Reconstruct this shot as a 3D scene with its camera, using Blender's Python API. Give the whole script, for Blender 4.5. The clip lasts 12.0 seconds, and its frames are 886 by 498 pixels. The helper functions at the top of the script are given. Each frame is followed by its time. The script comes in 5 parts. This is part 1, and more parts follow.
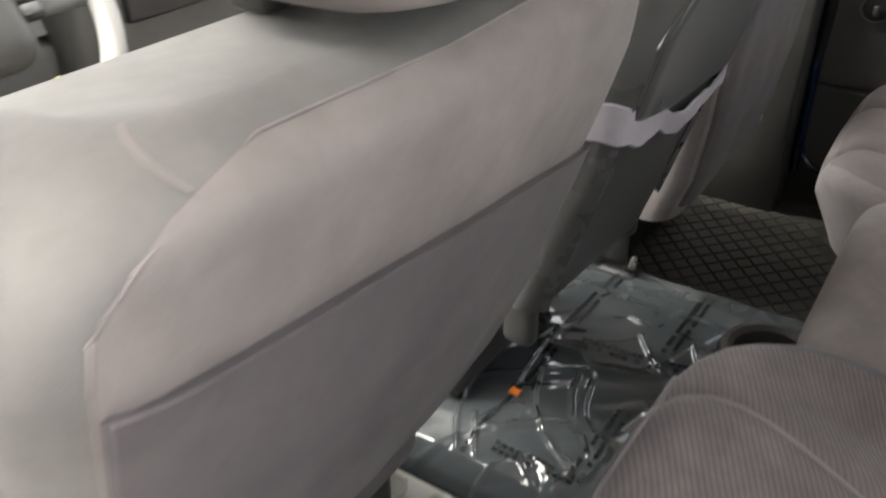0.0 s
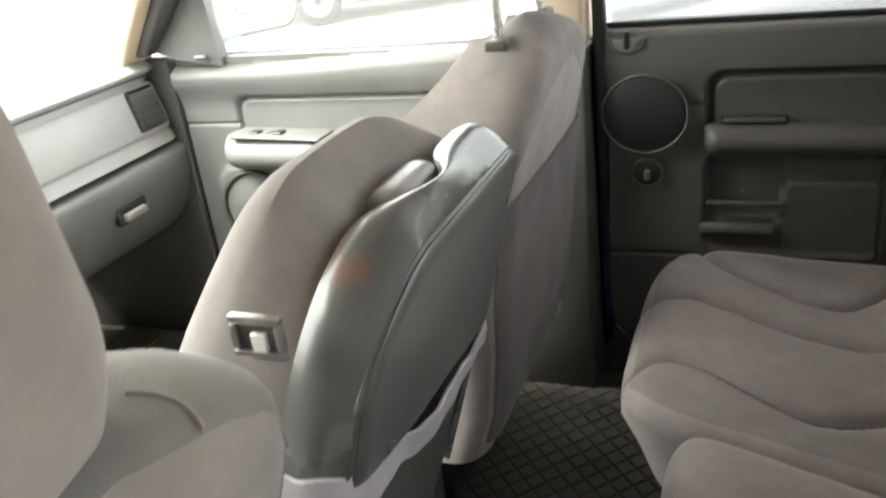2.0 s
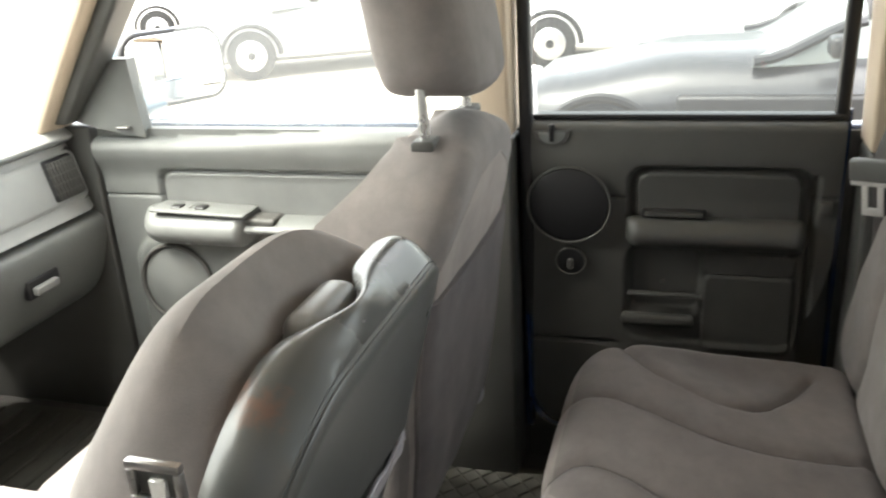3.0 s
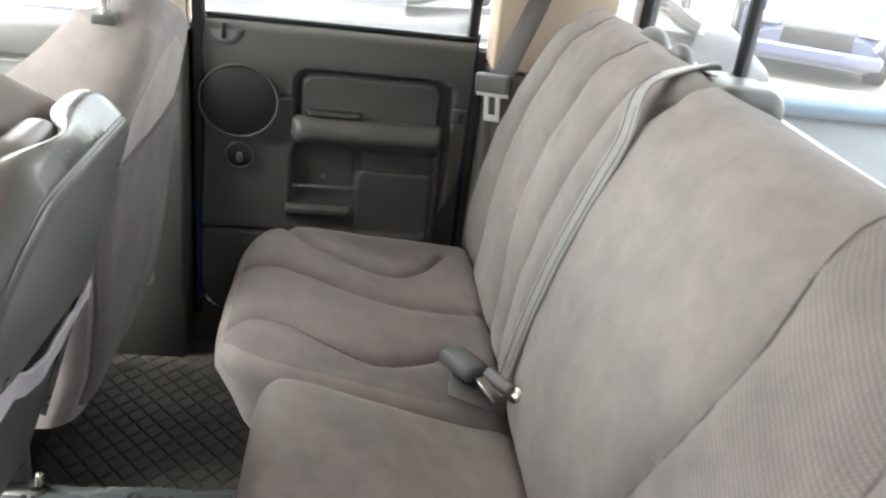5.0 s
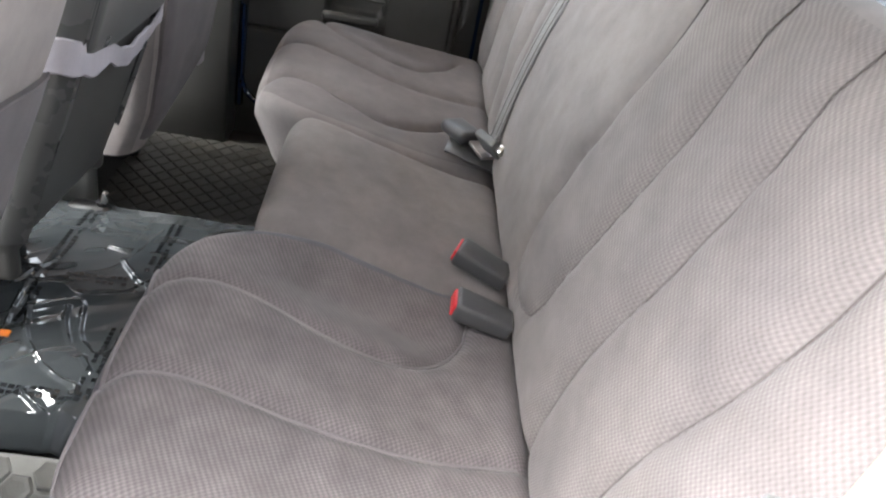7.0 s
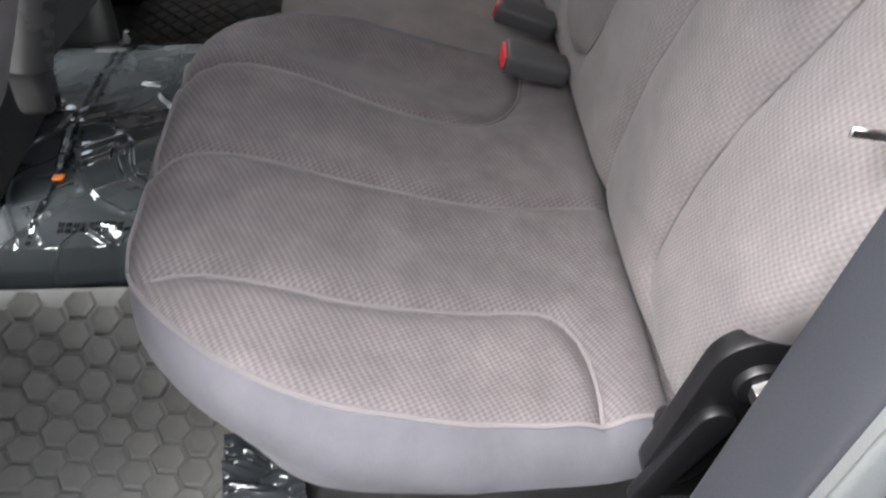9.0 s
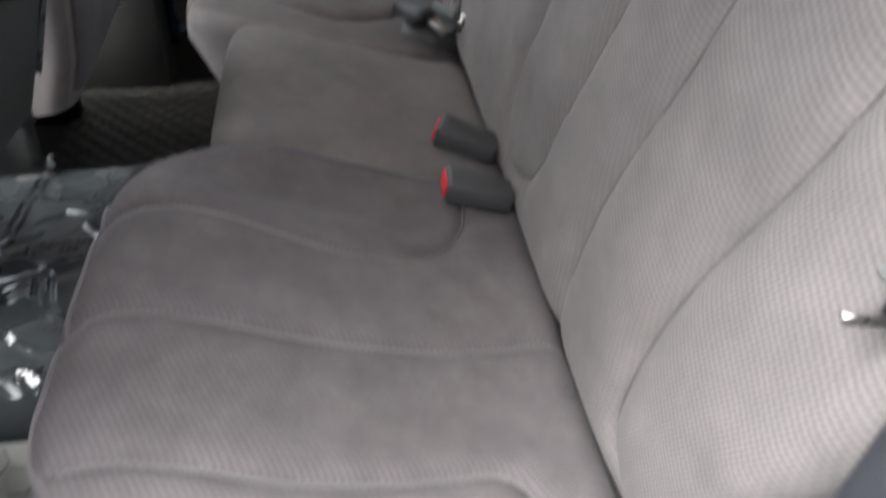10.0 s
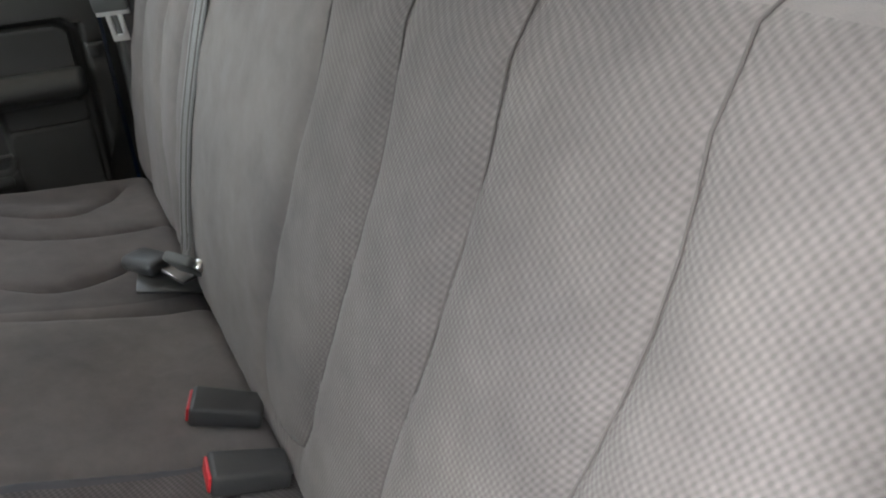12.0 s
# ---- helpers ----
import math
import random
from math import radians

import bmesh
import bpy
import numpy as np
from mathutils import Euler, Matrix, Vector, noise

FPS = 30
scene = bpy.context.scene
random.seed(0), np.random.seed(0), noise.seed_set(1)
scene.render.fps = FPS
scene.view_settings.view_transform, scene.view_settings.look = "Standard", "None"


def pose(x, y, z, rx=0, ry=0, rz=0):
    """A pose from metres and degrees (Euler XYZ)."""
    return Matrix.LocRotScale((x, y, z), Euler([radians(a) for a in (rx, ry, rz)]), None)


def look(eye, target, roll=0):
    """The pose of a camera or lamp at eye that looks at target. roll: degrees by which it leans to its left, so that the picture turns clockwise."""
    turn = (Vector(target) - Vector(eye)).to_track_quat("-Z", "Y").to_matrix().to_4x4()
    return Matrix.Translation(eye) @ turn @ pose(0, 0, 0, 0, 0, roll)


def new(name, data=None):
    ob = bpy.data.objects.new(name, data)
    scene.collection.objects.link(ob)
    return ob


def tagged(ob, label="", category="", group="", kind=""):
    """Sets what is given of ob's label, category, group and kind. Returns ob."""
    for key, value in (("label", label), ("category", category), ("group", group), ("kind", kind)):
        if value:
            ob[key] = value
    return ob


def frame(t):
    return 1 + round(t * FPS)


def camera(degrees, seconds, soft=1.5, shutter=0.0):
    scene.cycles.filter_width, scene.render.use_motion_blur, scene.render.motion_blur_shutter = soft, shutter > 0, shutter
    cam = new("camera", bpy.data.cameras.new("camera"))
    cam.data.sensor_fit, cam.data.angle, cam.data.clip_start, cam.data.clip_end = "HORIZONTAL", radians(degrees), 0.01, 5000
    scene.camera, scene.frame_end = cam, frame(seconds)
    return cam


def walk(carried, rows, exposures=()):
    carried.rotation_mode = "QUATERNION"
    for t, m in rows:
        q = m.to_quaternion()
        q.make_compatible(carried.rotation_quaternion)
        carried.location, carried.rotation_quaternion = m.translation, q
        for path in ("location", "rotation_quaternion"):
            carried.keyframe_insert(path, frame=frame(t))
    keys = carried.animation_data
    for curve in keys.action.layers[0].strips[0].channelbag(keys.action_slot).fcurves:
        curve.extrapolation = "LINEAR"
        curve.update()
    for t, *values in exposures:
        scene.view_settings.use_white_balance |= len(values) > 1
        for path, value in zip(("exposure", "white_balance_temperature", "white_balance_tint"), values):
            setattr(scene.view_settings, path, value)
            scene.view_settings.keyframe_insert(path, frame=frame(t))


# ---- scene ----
cam = camera(55.6, 12.0, 2.0, 0.4)
PATH = [
    (0, (-0.845, -0.206, 0.932), (0.555, 0.753, -0.127), -1.2),
    (0.2, (-0.784, -0.184, 0.92), (0.655, 0.761, -0.098), -2.1),
    (0.5, (-0.76, -0.179, 0.948), (0.738, 0.733, -0.012), -3.7),
    (0.7, (-0.726, -0.176, 0.952), (0.804, 0.72, 0.027), -5.3),
    (1, (-0.672, -0.193, 0.957), (0.904, 0.644, 0.053), -7.0),
    (1.2, (-0.642, -0.2, 0.953), (0.949, 0.615, 0.056), -8.0),
    (1.5, (-0.606, -0.209, 0.963), (1.007, 0.564, 0.068), -8.3),
    (2, (-0.571, -0.213, 1.003), (1.106, 0.51, 0.186), -7.2),
    (2.5, (-0.541, -0.215, 1.025), (1.19, 0.454, 0.279), -6.0),
    (3, (-0.54, -0.215, 1.046), (1.24, 0.355, 0.334), -3.7),
    (3.5, (-0.576, -0.209, 1.059), (1.252, 0.116, 0.317), 0.8),
    (5.3, (-0.748, -0.22, 1.031), (1.04, -0.491, 0.178), 7.8),
    (5.5, (-0.787, -0.231, 1.033), (0.992, -0.504, 0.161), 8.4),
    (6, (-0.87, -0.249, 1.025), (0.883, -0.534, 0.105), 10.2),
    (6.5, (-0.928, -0.247, 1.003), (0.797, -0.486, 0.018), 10.9),
    (7, (-0.985, -0.251, 0.974), (0.702, -0.452, -0.082), 12.4),
    (8.8, (-1.002, -0.249, 0.892), (0.523, -0.406, -0.392), 2.5),
    (9, (-1.002, -0.254, 0.879), (0.461, -0.357, -0.481), 1.4),
    (9.5, (-1.006, -0.264, 0.871), (0.431, -0.307, -0.519), 1.0),
    (10, (-0.934, -0.262, 0.883), (0.651, -0.497, -0.314), 1.8),
    (10.5, (-0.858, -0.319, 0.887), (0.88, -0.624, -0.055), -1.2),
    (11, (-0.836, -0.325, 0.892), (0.837, -0.944, -0.012), -0.7),
    (11.5, (-0.842, -0.317, 0.922), (0.776, -1.114, 0.057), -1.8),
    (12, (-0.837, -0.332, 0.922), (0.793, -1.063, 0.024), -4.2),
]
walk(cam, [(t, look(e, g, r)) for t, e, g, r in PATH], [(0, 3.75, 6800, 11), (0.5, 3.9, 6900, 11), (1.0, 3.6, 7000, 9), (1.5, 3.85, 7150, 7), (2.2, 4.05, 6950, 6), (3.5, 3.6, 6950, 6), (5.5, 4.6, 6600, 10), (6.2, 4.55, 6500, 10), (7.2, 4.25, 6350, 12), (9, 3.6, 6250, 12), (9.6, 3.55, 6250, 12), (10.5, 3.55, 6200, 7), (11, 3.5, 6200, 6), (12, 3.35, 6250, 6)])

# ---- light ----
scene.view_settings.exposure = 2.2
world = bpy.data.worlds.new("World")
scene.world = world
world.use_nodes = True
wn = world.node_tree.nodes
wl = world.node_tree.links
sky = wn.new("ShaderNodeTexSky")
sky.sky_type = "NISHITA"
sky.sun_disc = False
sky.sun_elevation = radians(60)
sky.sun_rotation = radians(-34)
sky.air_density = 1.0
sky.dust_density = 4.0
soft_sky = wn.new("ShaderNodeHueSaturation")
soft_sky.inputs["Saturation"].default_value = 0.25
wl.new(sky.outputs[0], soft_sky.inputs["Color"])
wl.new(soft_sky.outputs[0], wn["Background"].inputs[0])
wn["Background"].inputs[1].default_value = 0.15

sun = new("sun", bpy.data.lights.new("sun", "SUN"))
sun.data.energy = 0.3
sun.data.angle = radians(60)
sun.data.color = (1.0, 0.96, 0.9)
sun.matrix_world = look((-1.0, 1.5, 3.1), (0.0, 0.0, 0.0))


# ---- materials ----
def shader(name, colour, rough=0.6, metal=0.0, grain=0.0, grain_size=400.0, stain=0.0, stain_size=6.0, sheen=0.0,
           coat=0.0, spec=0.5, dark=None):
    """A surface with fine relief and, over it, broad uneven patches."""
    m = bpy.data.materials.new(name)
    m.use_nodes = True
    n, l = m.node_tree.nodes, m.node_tree.links
    b = n["Principled BSDF"]
    b.inputs["Roughness"].default_value = rough
    b.inputs["Metallic"].default_value = metal
    b.inputs["Sheen Weight"].default_value = sheen
    b.inputs["Sheen Roughness"].default_value = 0.4
    b.inputs["Coat Weight"].default_value = coat
    b.inputs["Specular IOR Level"].default_value = spec
    b.inputs["Base Color"].default_value = (*colour, 1)
    pos = n.new("ShaderNodeTexCoord")
    if stain:
        broad = n.new("ShaderNodeTexNoise")
        broad.inputs["Scale"].default_value = stain_size
        broad.inputs["Detail"].default_value = 5
        broad.inputs["Roughness"].default_value = 0.6
        l.new(pos.outputs["Object"], broad.inputs["Vector"])
        ramp = n.new("ShaderNodeValToRGB")
        lo = dark or [c * (1 - stain) for c in colour]
        hi = [min(1, c * (1 + 0.6 * stain)) for c in colour]
        ramp.color_ramp.elements[0].position, ramp.color_ramp.elements[1].position = 0.3, 0.7
        ramp.color_ramp.elements[0].color, ramp.color_ramp.elements[1].color = (*lo, 1), (*hi, 1)
        l.new(broad.outputs["Fac"], ramp.inputs["Fac"])
        l.new(ramp.outputs["Color"], b.inputs["Base Color"])
        vary = n.new("ShaderNodeMapRange")
        vary.inputs["To Min"].default_value, vary.inputs["To Max"].default_value = max(0.02, rough - 0.08), min(1, rough + 0.08)
        l.new(broad.outputs["Fac"], vary.inputs["Value"])
        l.new(vary.outputs["Result"], b.inputs["Roughness"])
    if grain:
        fine = n.new("ShaderNodeTexNoise")
        fine.inputs["Scale"].default_value = grain_size
        fine.inputs["Detail"].default_value = 3
        l.new(pos.outputs["Object"], fine.inputs["Vector"])
        bump = n.new("ShaderNodeBump")
        bump.inputs["Strength"].default_value = grain
        bump.inputs["Distance"].default_value = 0.001
        l.new(fine.outputs["Fac"], bump.inputs["Height"])
        l.new(bump.outputs["Normal"], b.inputs["Normal"])
    return m


def cloth(name, colour, ribs=0.0, pitch=0.0066, rows=1.0, worn_to=0.87):
    """Velour with brushed patches; with ribs, a woven basket of small dots by the cloth's own metres (its UV map)."""
    m = shader(name, colour, 0.95, dark=(colour[0] * 0.80, colour[1] * 0.81, colour[2] * 0.83), stain=0.15, stain_size=7.0, sheen=0.11, grain=0.35, grain_size=900.0, spec=0.2)
    n, l = m.node_tree.nodes, m.node_tree.links
    b = n["Principled BSDF"]
    pos = next(x for x in n if x.type == "TEX_COORD")
    nap = n.new("ShaderNodeTexNoise")
    nap.inputs["Scale"].default_value = 22.0
    nap.inputs["Detail"].default_value = 6
    nap.inputs["Roughness"].default_value = 0.7
    l.new(pos.outputs["Object"], nap.inputs["Vector"])
    napped = n.new("ShaderNodeMapRange")
    napped.inputs["From Min"].default_value, napped.inputs["From Max"].default_value = 0.3, 0.7
    napped.inputs["To Min"].default_value, napped.inputs["To Max"].default_value = worn_to, 1.09
    l.new(nap.outputs["Fac"], napped.inputs["Value"])
    old = b.inputs["Base Color"].links[0].from_socket
    worn = n.new("ShaderNodeVectorMath")
    worn.operation = "SCALE"
    l.new(old, worn.inputs[0])
    l.new(napped.outputs["Result"], worn.inputs["Scale"])
    out = worn.outputs["Vector"]
    if ribs:
        split = n.new("ShaderNodeSeparateXYZ")
        l.new(pos.outputs["UV"], split.inputs[0])

        def wave(socket, k, shift=None):
            mul = n.new("ShaderNodeMath")
            mul.operation = "MULTIPLY_ADD"
            mul.inputs[1].default_value = k
            mul.inputs[2].default_value = 0.0
            l.new(socket, mul.inputs[0])
            if shift:
                l.new(shift, mul.inputs[2])
            s = n.new("ShaderNodeMath")
            s.operation = "SINE"
            l.new(mul.outputs[0], s.inputs[0])
            return s.outputs[0]

        k = 2 * math.pi / pitch
        u = wave(split.outputs["X"], k)
        half = n.new("ShaderNodeMath")
        half.operation = "MULTIPLY"
        half.inputs[1].default_value = 0.5 * k
        l.new(split.outputs["X"], half.inputs[0])
        v = wave(split.outputs["Y"], k, half.outputs[0])
        dots = n.new("ShaderNodeMath")
        dots.operation = "MULTIPLY"
        cross = n.new("ShaderNodeMath")
        cross.operation = "MULTIPLY_ADD"
        cross.inputs[1].default_value, cross.inputs[2].default_value = rows, 1 - rows
        l.new(v, cross.inputs[0])
        worn_ribs = n.new("ShaderNodeMath")
        worn_ribs.operation = "MULTIPLY"
        l.new(u, worn_ribs.inputs[0])
        l.new(napped.outputs["Result"], worn_ribs.inputs[1])
        l.new(worn_ribs.outputs[0], dots.inputs[0])
        l.new(cross.outputs[0], dots.inputs[1])
        tone = n.new("ShaderNodeMapRange")
        tone.inputs["From Min"].default_value, tone.inputs["From Max"].default_value = -0.8, 0.8
        tone.inputs["To Min"].default_value, tone.inputs["To Max"].default_value = 1 - ribs, 1 + 0.5 * ribs
        l.new(dots.outputs[0], tone.inputs["Value"])
        woven = n.new("ShaderNodeVectorMath")
        woven.operation = "SCALE"
        l.new(out, woven.inputs[0])
        l.new(tone.outputs["Result"], woven.inputs["Scale"])
        out = woven.outputs["Vector"]
        relief = n.new("ShaderNodeBump")
        relief.inputs["Strength"].default_value = 0.25
        relief.inputs["Distance"].default_value = 0.0012
        l.new(dots.outputs[0], relief.inputs["Height"])
        fine = b.inputs["Normal"].links[0].from_socket
        l.new(fine, relief.inputs["Normal"])
        l.new(relief.outputs["Normal"], b.inputs["Normal"])
    l.new(out, b.inputs["Base Color"])
    return m


def clear(name, tint=(0.96, 0.98, 0.97), rough=0.0, dust_glare=0.06):
    """Thin pane glass: clear through, glossy by Fresnel, with a translucent veil for glare on a dusty pane."""
    m = bpy.data.materials.new(name)
    m.use_nodes = True
    n, l = m.node_tree.nodes, m.node_tree.links
    n.remove(n["Principled BSDF"])
    through_glass = n.new("ShaderNodeBsdfTransparent")
    through_glass.inputs["Color"].default_value = (*tint, 1)
    gloss = n.new("ShaderNodeBsdfGlossy")
    gloss.inputs["Roughness"].default_value = rough
    facing = n.new("ShaderNodeLayerWeight")
    facing.inputs["Blend"].default_value = 0.5
    steep = n.new("ShaderNodeMath")
    steep.operation = "POWER"
    steep.inputs[1].default_value = 4.0
    l.new(facing.outputs["Facing"], steep.inputs[0])
    fresnel = n.new("ShaderNodeMapRange")
    fresnel.inputs["To Min"].default_value, fresnel.inputs["To Max"].default_value = 0.025, 0.55
    l.new(steep.outputs[0], fresnel.inputs["Value"])
    mix = n.new("ShaderNodeMixShader")
    l.new(fresnel.outputs[0], mix.inputs[0])
    l.new(through_glass.outputs[0], mix.inputs[1])
    l.new(gloss.outputs[0], mix.inputs[2])
    # Translucent layer lifts the darks behind the pane, as veiling glare would.
    film = n.new("ShaderNodeBsdfTranslucent")
    film.inputs["Color"].default_value = (0.9, 0.9, 0.88, 1)
    dusty = n.new("ShaderNodeMixShader")
    dusty.inputs[0].default_value = dust_glare
    l.new(mix.outputs[0], dusty.inputs[1])
    l.new(film.outputs[0], dusty.inputs[2])
    l.new(dusty.outputs[0], n["Material Output"].inputs["Surface"])
    return m


VELOUR = cloth("grey_brown_velour", (0.245, 0.222, 0.213))
# The bench velour again, darkened to hold the far cushion's shade.
VELOUR_SHADED = cloth("shaded_velour", (0.185, 0.166, 0.16))
# Seam nap paled to paint the highlight along stitched ridges.
SEAM_HIGHLIGHT = shader("seam_highlight_nap", (0.195, 0.178, 0.178), 0.95, grain=0.5, stain=0.2, sheen=0.2)
WEAVE_BACK = cloth("woven_back_velour", (0.235, 0.213, 0.205), 0.24, 0.0052, 0.8)
SEAM = shader("seam_thread", (0.15, 0.136, 0.131), 0.9, grain=0.4, stain=0.15)
# The backrest's weave darkened to hold the cushion's shade, with worn nap patches.
WEAVE_WORN_SHADED = cloth("worn_shaded_woven_velour", (0.178, 0.160, 0.158), 0.30, 0.0052, 1.0, 0.72)
# Same velour, with the sky's blue and the side's shade in its colour.
VELOUR_SIDE = cloth("sky_shaded_side_velour", (0.125, 0.122, 0.132))
POCKET = cloth("pocket_cloth", (0.15, 0.135, 0.135))
SIDECLOTH = cloth("grey_side_cloth", (0.245, 0.232, 0.214))
SEATBACK = cloth("seat_back_knit", (0.33, 0.292, 0.272))
VINYL = shader("grey_vinyl", (0.085, 0.087, 0.084), 0.30, grain=0.12, grain_size=900, stain=0.12, coat=0.15)
PALE_VINYL = shader("pale_grey_vinyl", (0.2, 0.2, 0.195), 0.35, grain=0.2, grain_size=700, stain=0.12)
VINYL_SMEAR = shader("smeared_grey_vinyl", (0.085, 0.087, 0.084), 0.27, grain=0.12, grain_size=900, stain=0.12, coat=0.25)
# One slate plastic: paler for the lit front door, darker for shaded trim.
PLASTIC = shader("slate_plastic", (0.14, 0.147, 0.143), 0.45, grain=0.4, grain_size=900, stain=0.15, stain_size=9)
PLASTIC_DARK_SHADED = shader("dark_shaded_slate_plastic", (0.070, 0.070, 0.066), 0.45, grain=0.4, grain_size=900, stain=0.15, stain_size=9)
# Pale dash tone, raised further to hold the windscreen's light.
DASH = shader("lit_pale_dash_plastic", (0.31, 0.32, 0.315), 0.38, grain=0.4, grain_size=900, stain=0.1, stain_size=9)
BUCKLE = shader("buckle_plastic", (0.07, 0.071, 0.073), 0.38, grain=0.3, grain_size=900, stain=0.1)
BLACK = shader("black_plastic", (0.012, 0.012, 0.013), 0.4, grain=0.2, stain=0.2)
BLACK_STEEL = shader("black_steel", (0.006, 0.006, 0.007), 0.42, metal=0.0, stain=0.3)
BEIGE = shader("beige_trim", (0.56, 0.46, 0.35), 0.65, grain=0.3, grain_size=800, stain=0.06)
RUBBER = shader("grey_rubber", (0.27, 0.264, 0.24), 0.40, grain=0.4, grain_size=500, stain=0.2, stain_size=8)
RUBBER_DARK = shader("black_rubber", (0.07, 0.068, 0.06), 0.6, grain=0.4, grain_size=500, stain=0.25, stain_size=8)
CARPET = shader("grey_carpet", (0.05, 0.048, 0.046), 1.0, grain=1.0, grain_size=350, stain=0.3, stain_size=12, sheen=0.3)
FILM = shader("plastic_film", (0.05, 0.057, 0.06), 0.06, stain=0.15, stain_size=5, spec=0.6, coat=0.4)
FILM_PRINT = shader("film_print", (0.012, 0.014, 0.016), 0.2, coat=0.5, stain=0.2, stain_size=60)
# Near-white paint stands for the bright reflection on small metal blades.
METAL_SHINE = shader("metal_shine_paint", (0.72, 0.72, 0.7), 0.35, metal=0.25, stain=0.1, stain_size=40)
CHROME = shader("chrome", (0.8, 0.79, 0.77), 0.28, metal=1.0, stain=0.1, stain_size=30)
STEEL = shader("zinc_steel", (0.42, 0.41, 0.4), 0.3, metal=1.0, stain=0.2, stain_size=40)
RED = shader("red_button", (0.75, 0.04, 0.05), 0.35, stain=0.08, stain_size=40)
WEBBING = shader("grey_webbing", (0.23, 0.226, 0.224), 0.3, grain=0.8, grain_size=700, stain=0.15, stain_size=20, sheen=0.2)
WEBBING_DARK = shader("dark_webbing", (0.06, 0.053, 0.051), 0.6, grain=0.8, grain_size=700, stain=0.15, stain_size=20)
STRAP = shader("pale_strap", (0.42, 0.40, 0.43), 0.5, grain=0.6, grain_size=500, stain=0.2, stain_size=14)
BLUE = shader("blue_paint", (0.006, 0.02, 0.062), 0.2, stain=0.1, coat=0.8)
# The truck's same blue, paler for daylit parts; BLUE is its shaded tone.
BLUE_LIT = shader("lit_blue_paint", (0.06, 0.115, 0.17), 0.3, stain=0.15, coat=0.5)
GLASS = clear("window_glass")
TINTED = clear("tinted_window_glass", (0.66, 0.68, 0.68), 0.0, 0.03)
ORANGE = shader("orange_label", (0.8, 0.22, 0.03), 0.4, stain=0.1, stain_size=40)
YELLOW = shader("yellow_label", (0.75, 0.7, 0.05), 0.4, stain=0.1, stain_size=40)
ASPHALT = shader("pale_lot_asphalt", (0.3, 0.27, 0.23), 0.9, grain=0.8, grain_size=60, stain=0.25, stain_size=0.8)
WHITE_PAINT = shader("white_car_paint", (0.78, 0.78, 0.76), 0.25, coat=0.8, stain=0.04)
SILVER_PAINT = shader("silver_car_paint", (0.24, 0.24, 0.245), 0.3, metal=0.3, coat=0.8, stain=0.05)
NAVY_PAINT = shader("navy_car_paint", (0.05, 0.06, 0.11), 0.25, coat=0.8, stain=0.05)
# Glass colour made pale to hold the glare on the car windows.
CAR_GLASS = shader("glare_pale_car_glass", (0.2, 0.225, 0.225), 0.05, spec=0.8, stain=0.1)
TYRE = shader("tyre_rubber", (0.02, 0.02, 0.02), 0.8, grain=0.4, stain=0.2)
ALLOY = shader("alloy_wheel", (0.6, 0.6, 0.6), 0.3, metal=0.8, stain=0.15)
MIRROR = shader("mirror_glass", (0.9, 0.9, 0.9), 0.02, metal=1.0)
CHARCOAL_PAINT = shader("charcoal_car_paint", (0.022, 0.023, 0.026), 0.3, coat=0.35, stain=0.05)
SOFT_TOP = shader("black_soft_top", (0.03, 0.03, 0.032), 0.9, grain=0.5, stain=0.2)
TRIM_SLATE = shader("blue_grey_trim", (0.03, 0.032, 0.038), 0.5, grain=0.4, grain_size=900, stain=0.12, stain_size=9)
# Dark grey of the unseen wall that blocks daylight.
BLOCK_GREY = shader("light_block_grey", (0.10, 0.10, 0.105), 0.9, grain=0.6, grain_size=40, stain=0.25, stain_size=1.2)
BED = shader("scuffed_bed_steel", (0.2, 0.225, 0.245), 0.5, stain=0.3, stain_size=3, grain=0.2)


def smear(m, at, size, colour, strength=0.75):
    """A rubbed-on smear of another colour round a place, with ragged edges."""
    n, l = m.node_tree.nodes, m.node_tree.links
    b = n["Principled BSDF"]
    pos = next(x for x in n if x.type == "TEX_COORD")
    off = n.new("ShaderNodeVectorMath")
    off.operation = "SUBTRACT"
    off.inputs[1].default_value = at
    l.new(pos.outputs["Object"], off.inputs[0])
    grow = n.new("ShaderNodeVectorMath")
    grow.operation = "DIVIDE"
    grow.inputs[1].default_value = size
    l.new(off.outputs["Vector"], grow.inputs[0])
    far = n.new("ShaderNodeVectorMath")
    far.operation = "LENGTH"
    l.new(grow.outputs["Vector"], far.inputs[0])
    rag = n.new("ShaderNodeTexNoise")
    rag.inputs["Scale"].default_value = 90.0
    rag.inputs["Detail"].default_value = 6
    l.new(pos.outputs["Object"], rag.inputs["Vector"])
    add = n.new("ShaderNodeMath")
    add.operation = "MULTIPLY_ADD"
    add.inputs[1].default_value = 0.9
    l.new(rag.outputs["Fac"], add.inputs[0])
    l.new(far.outputs["Value"], add.inputs[2])
    fade = n.new("ShaderNodeMapRange")
    fade.inputs["From Min"].default_value, fade.inputs["From Max"].default_value = 0.55, 1.45
    fade.inputs["To Min"].default_value, fade.inputs["To Max"].default_value = strength, 0.0
    l.new(add.outputs[0], fade.inputs["Value"])
    mix = n.new("ShaderNodeMix")
    mix.data_type = "RGBA"
    l.new(fade.outputs["Result"], mix.inputs[0])
    l.new(b.inputs["Base Color"].links[0].from_socket, mix.inputs[6])
    mix.inputs[7].default_value = (*colour, 1)
    l.new(mix.outputs[2], b.inputs["Base Color"])


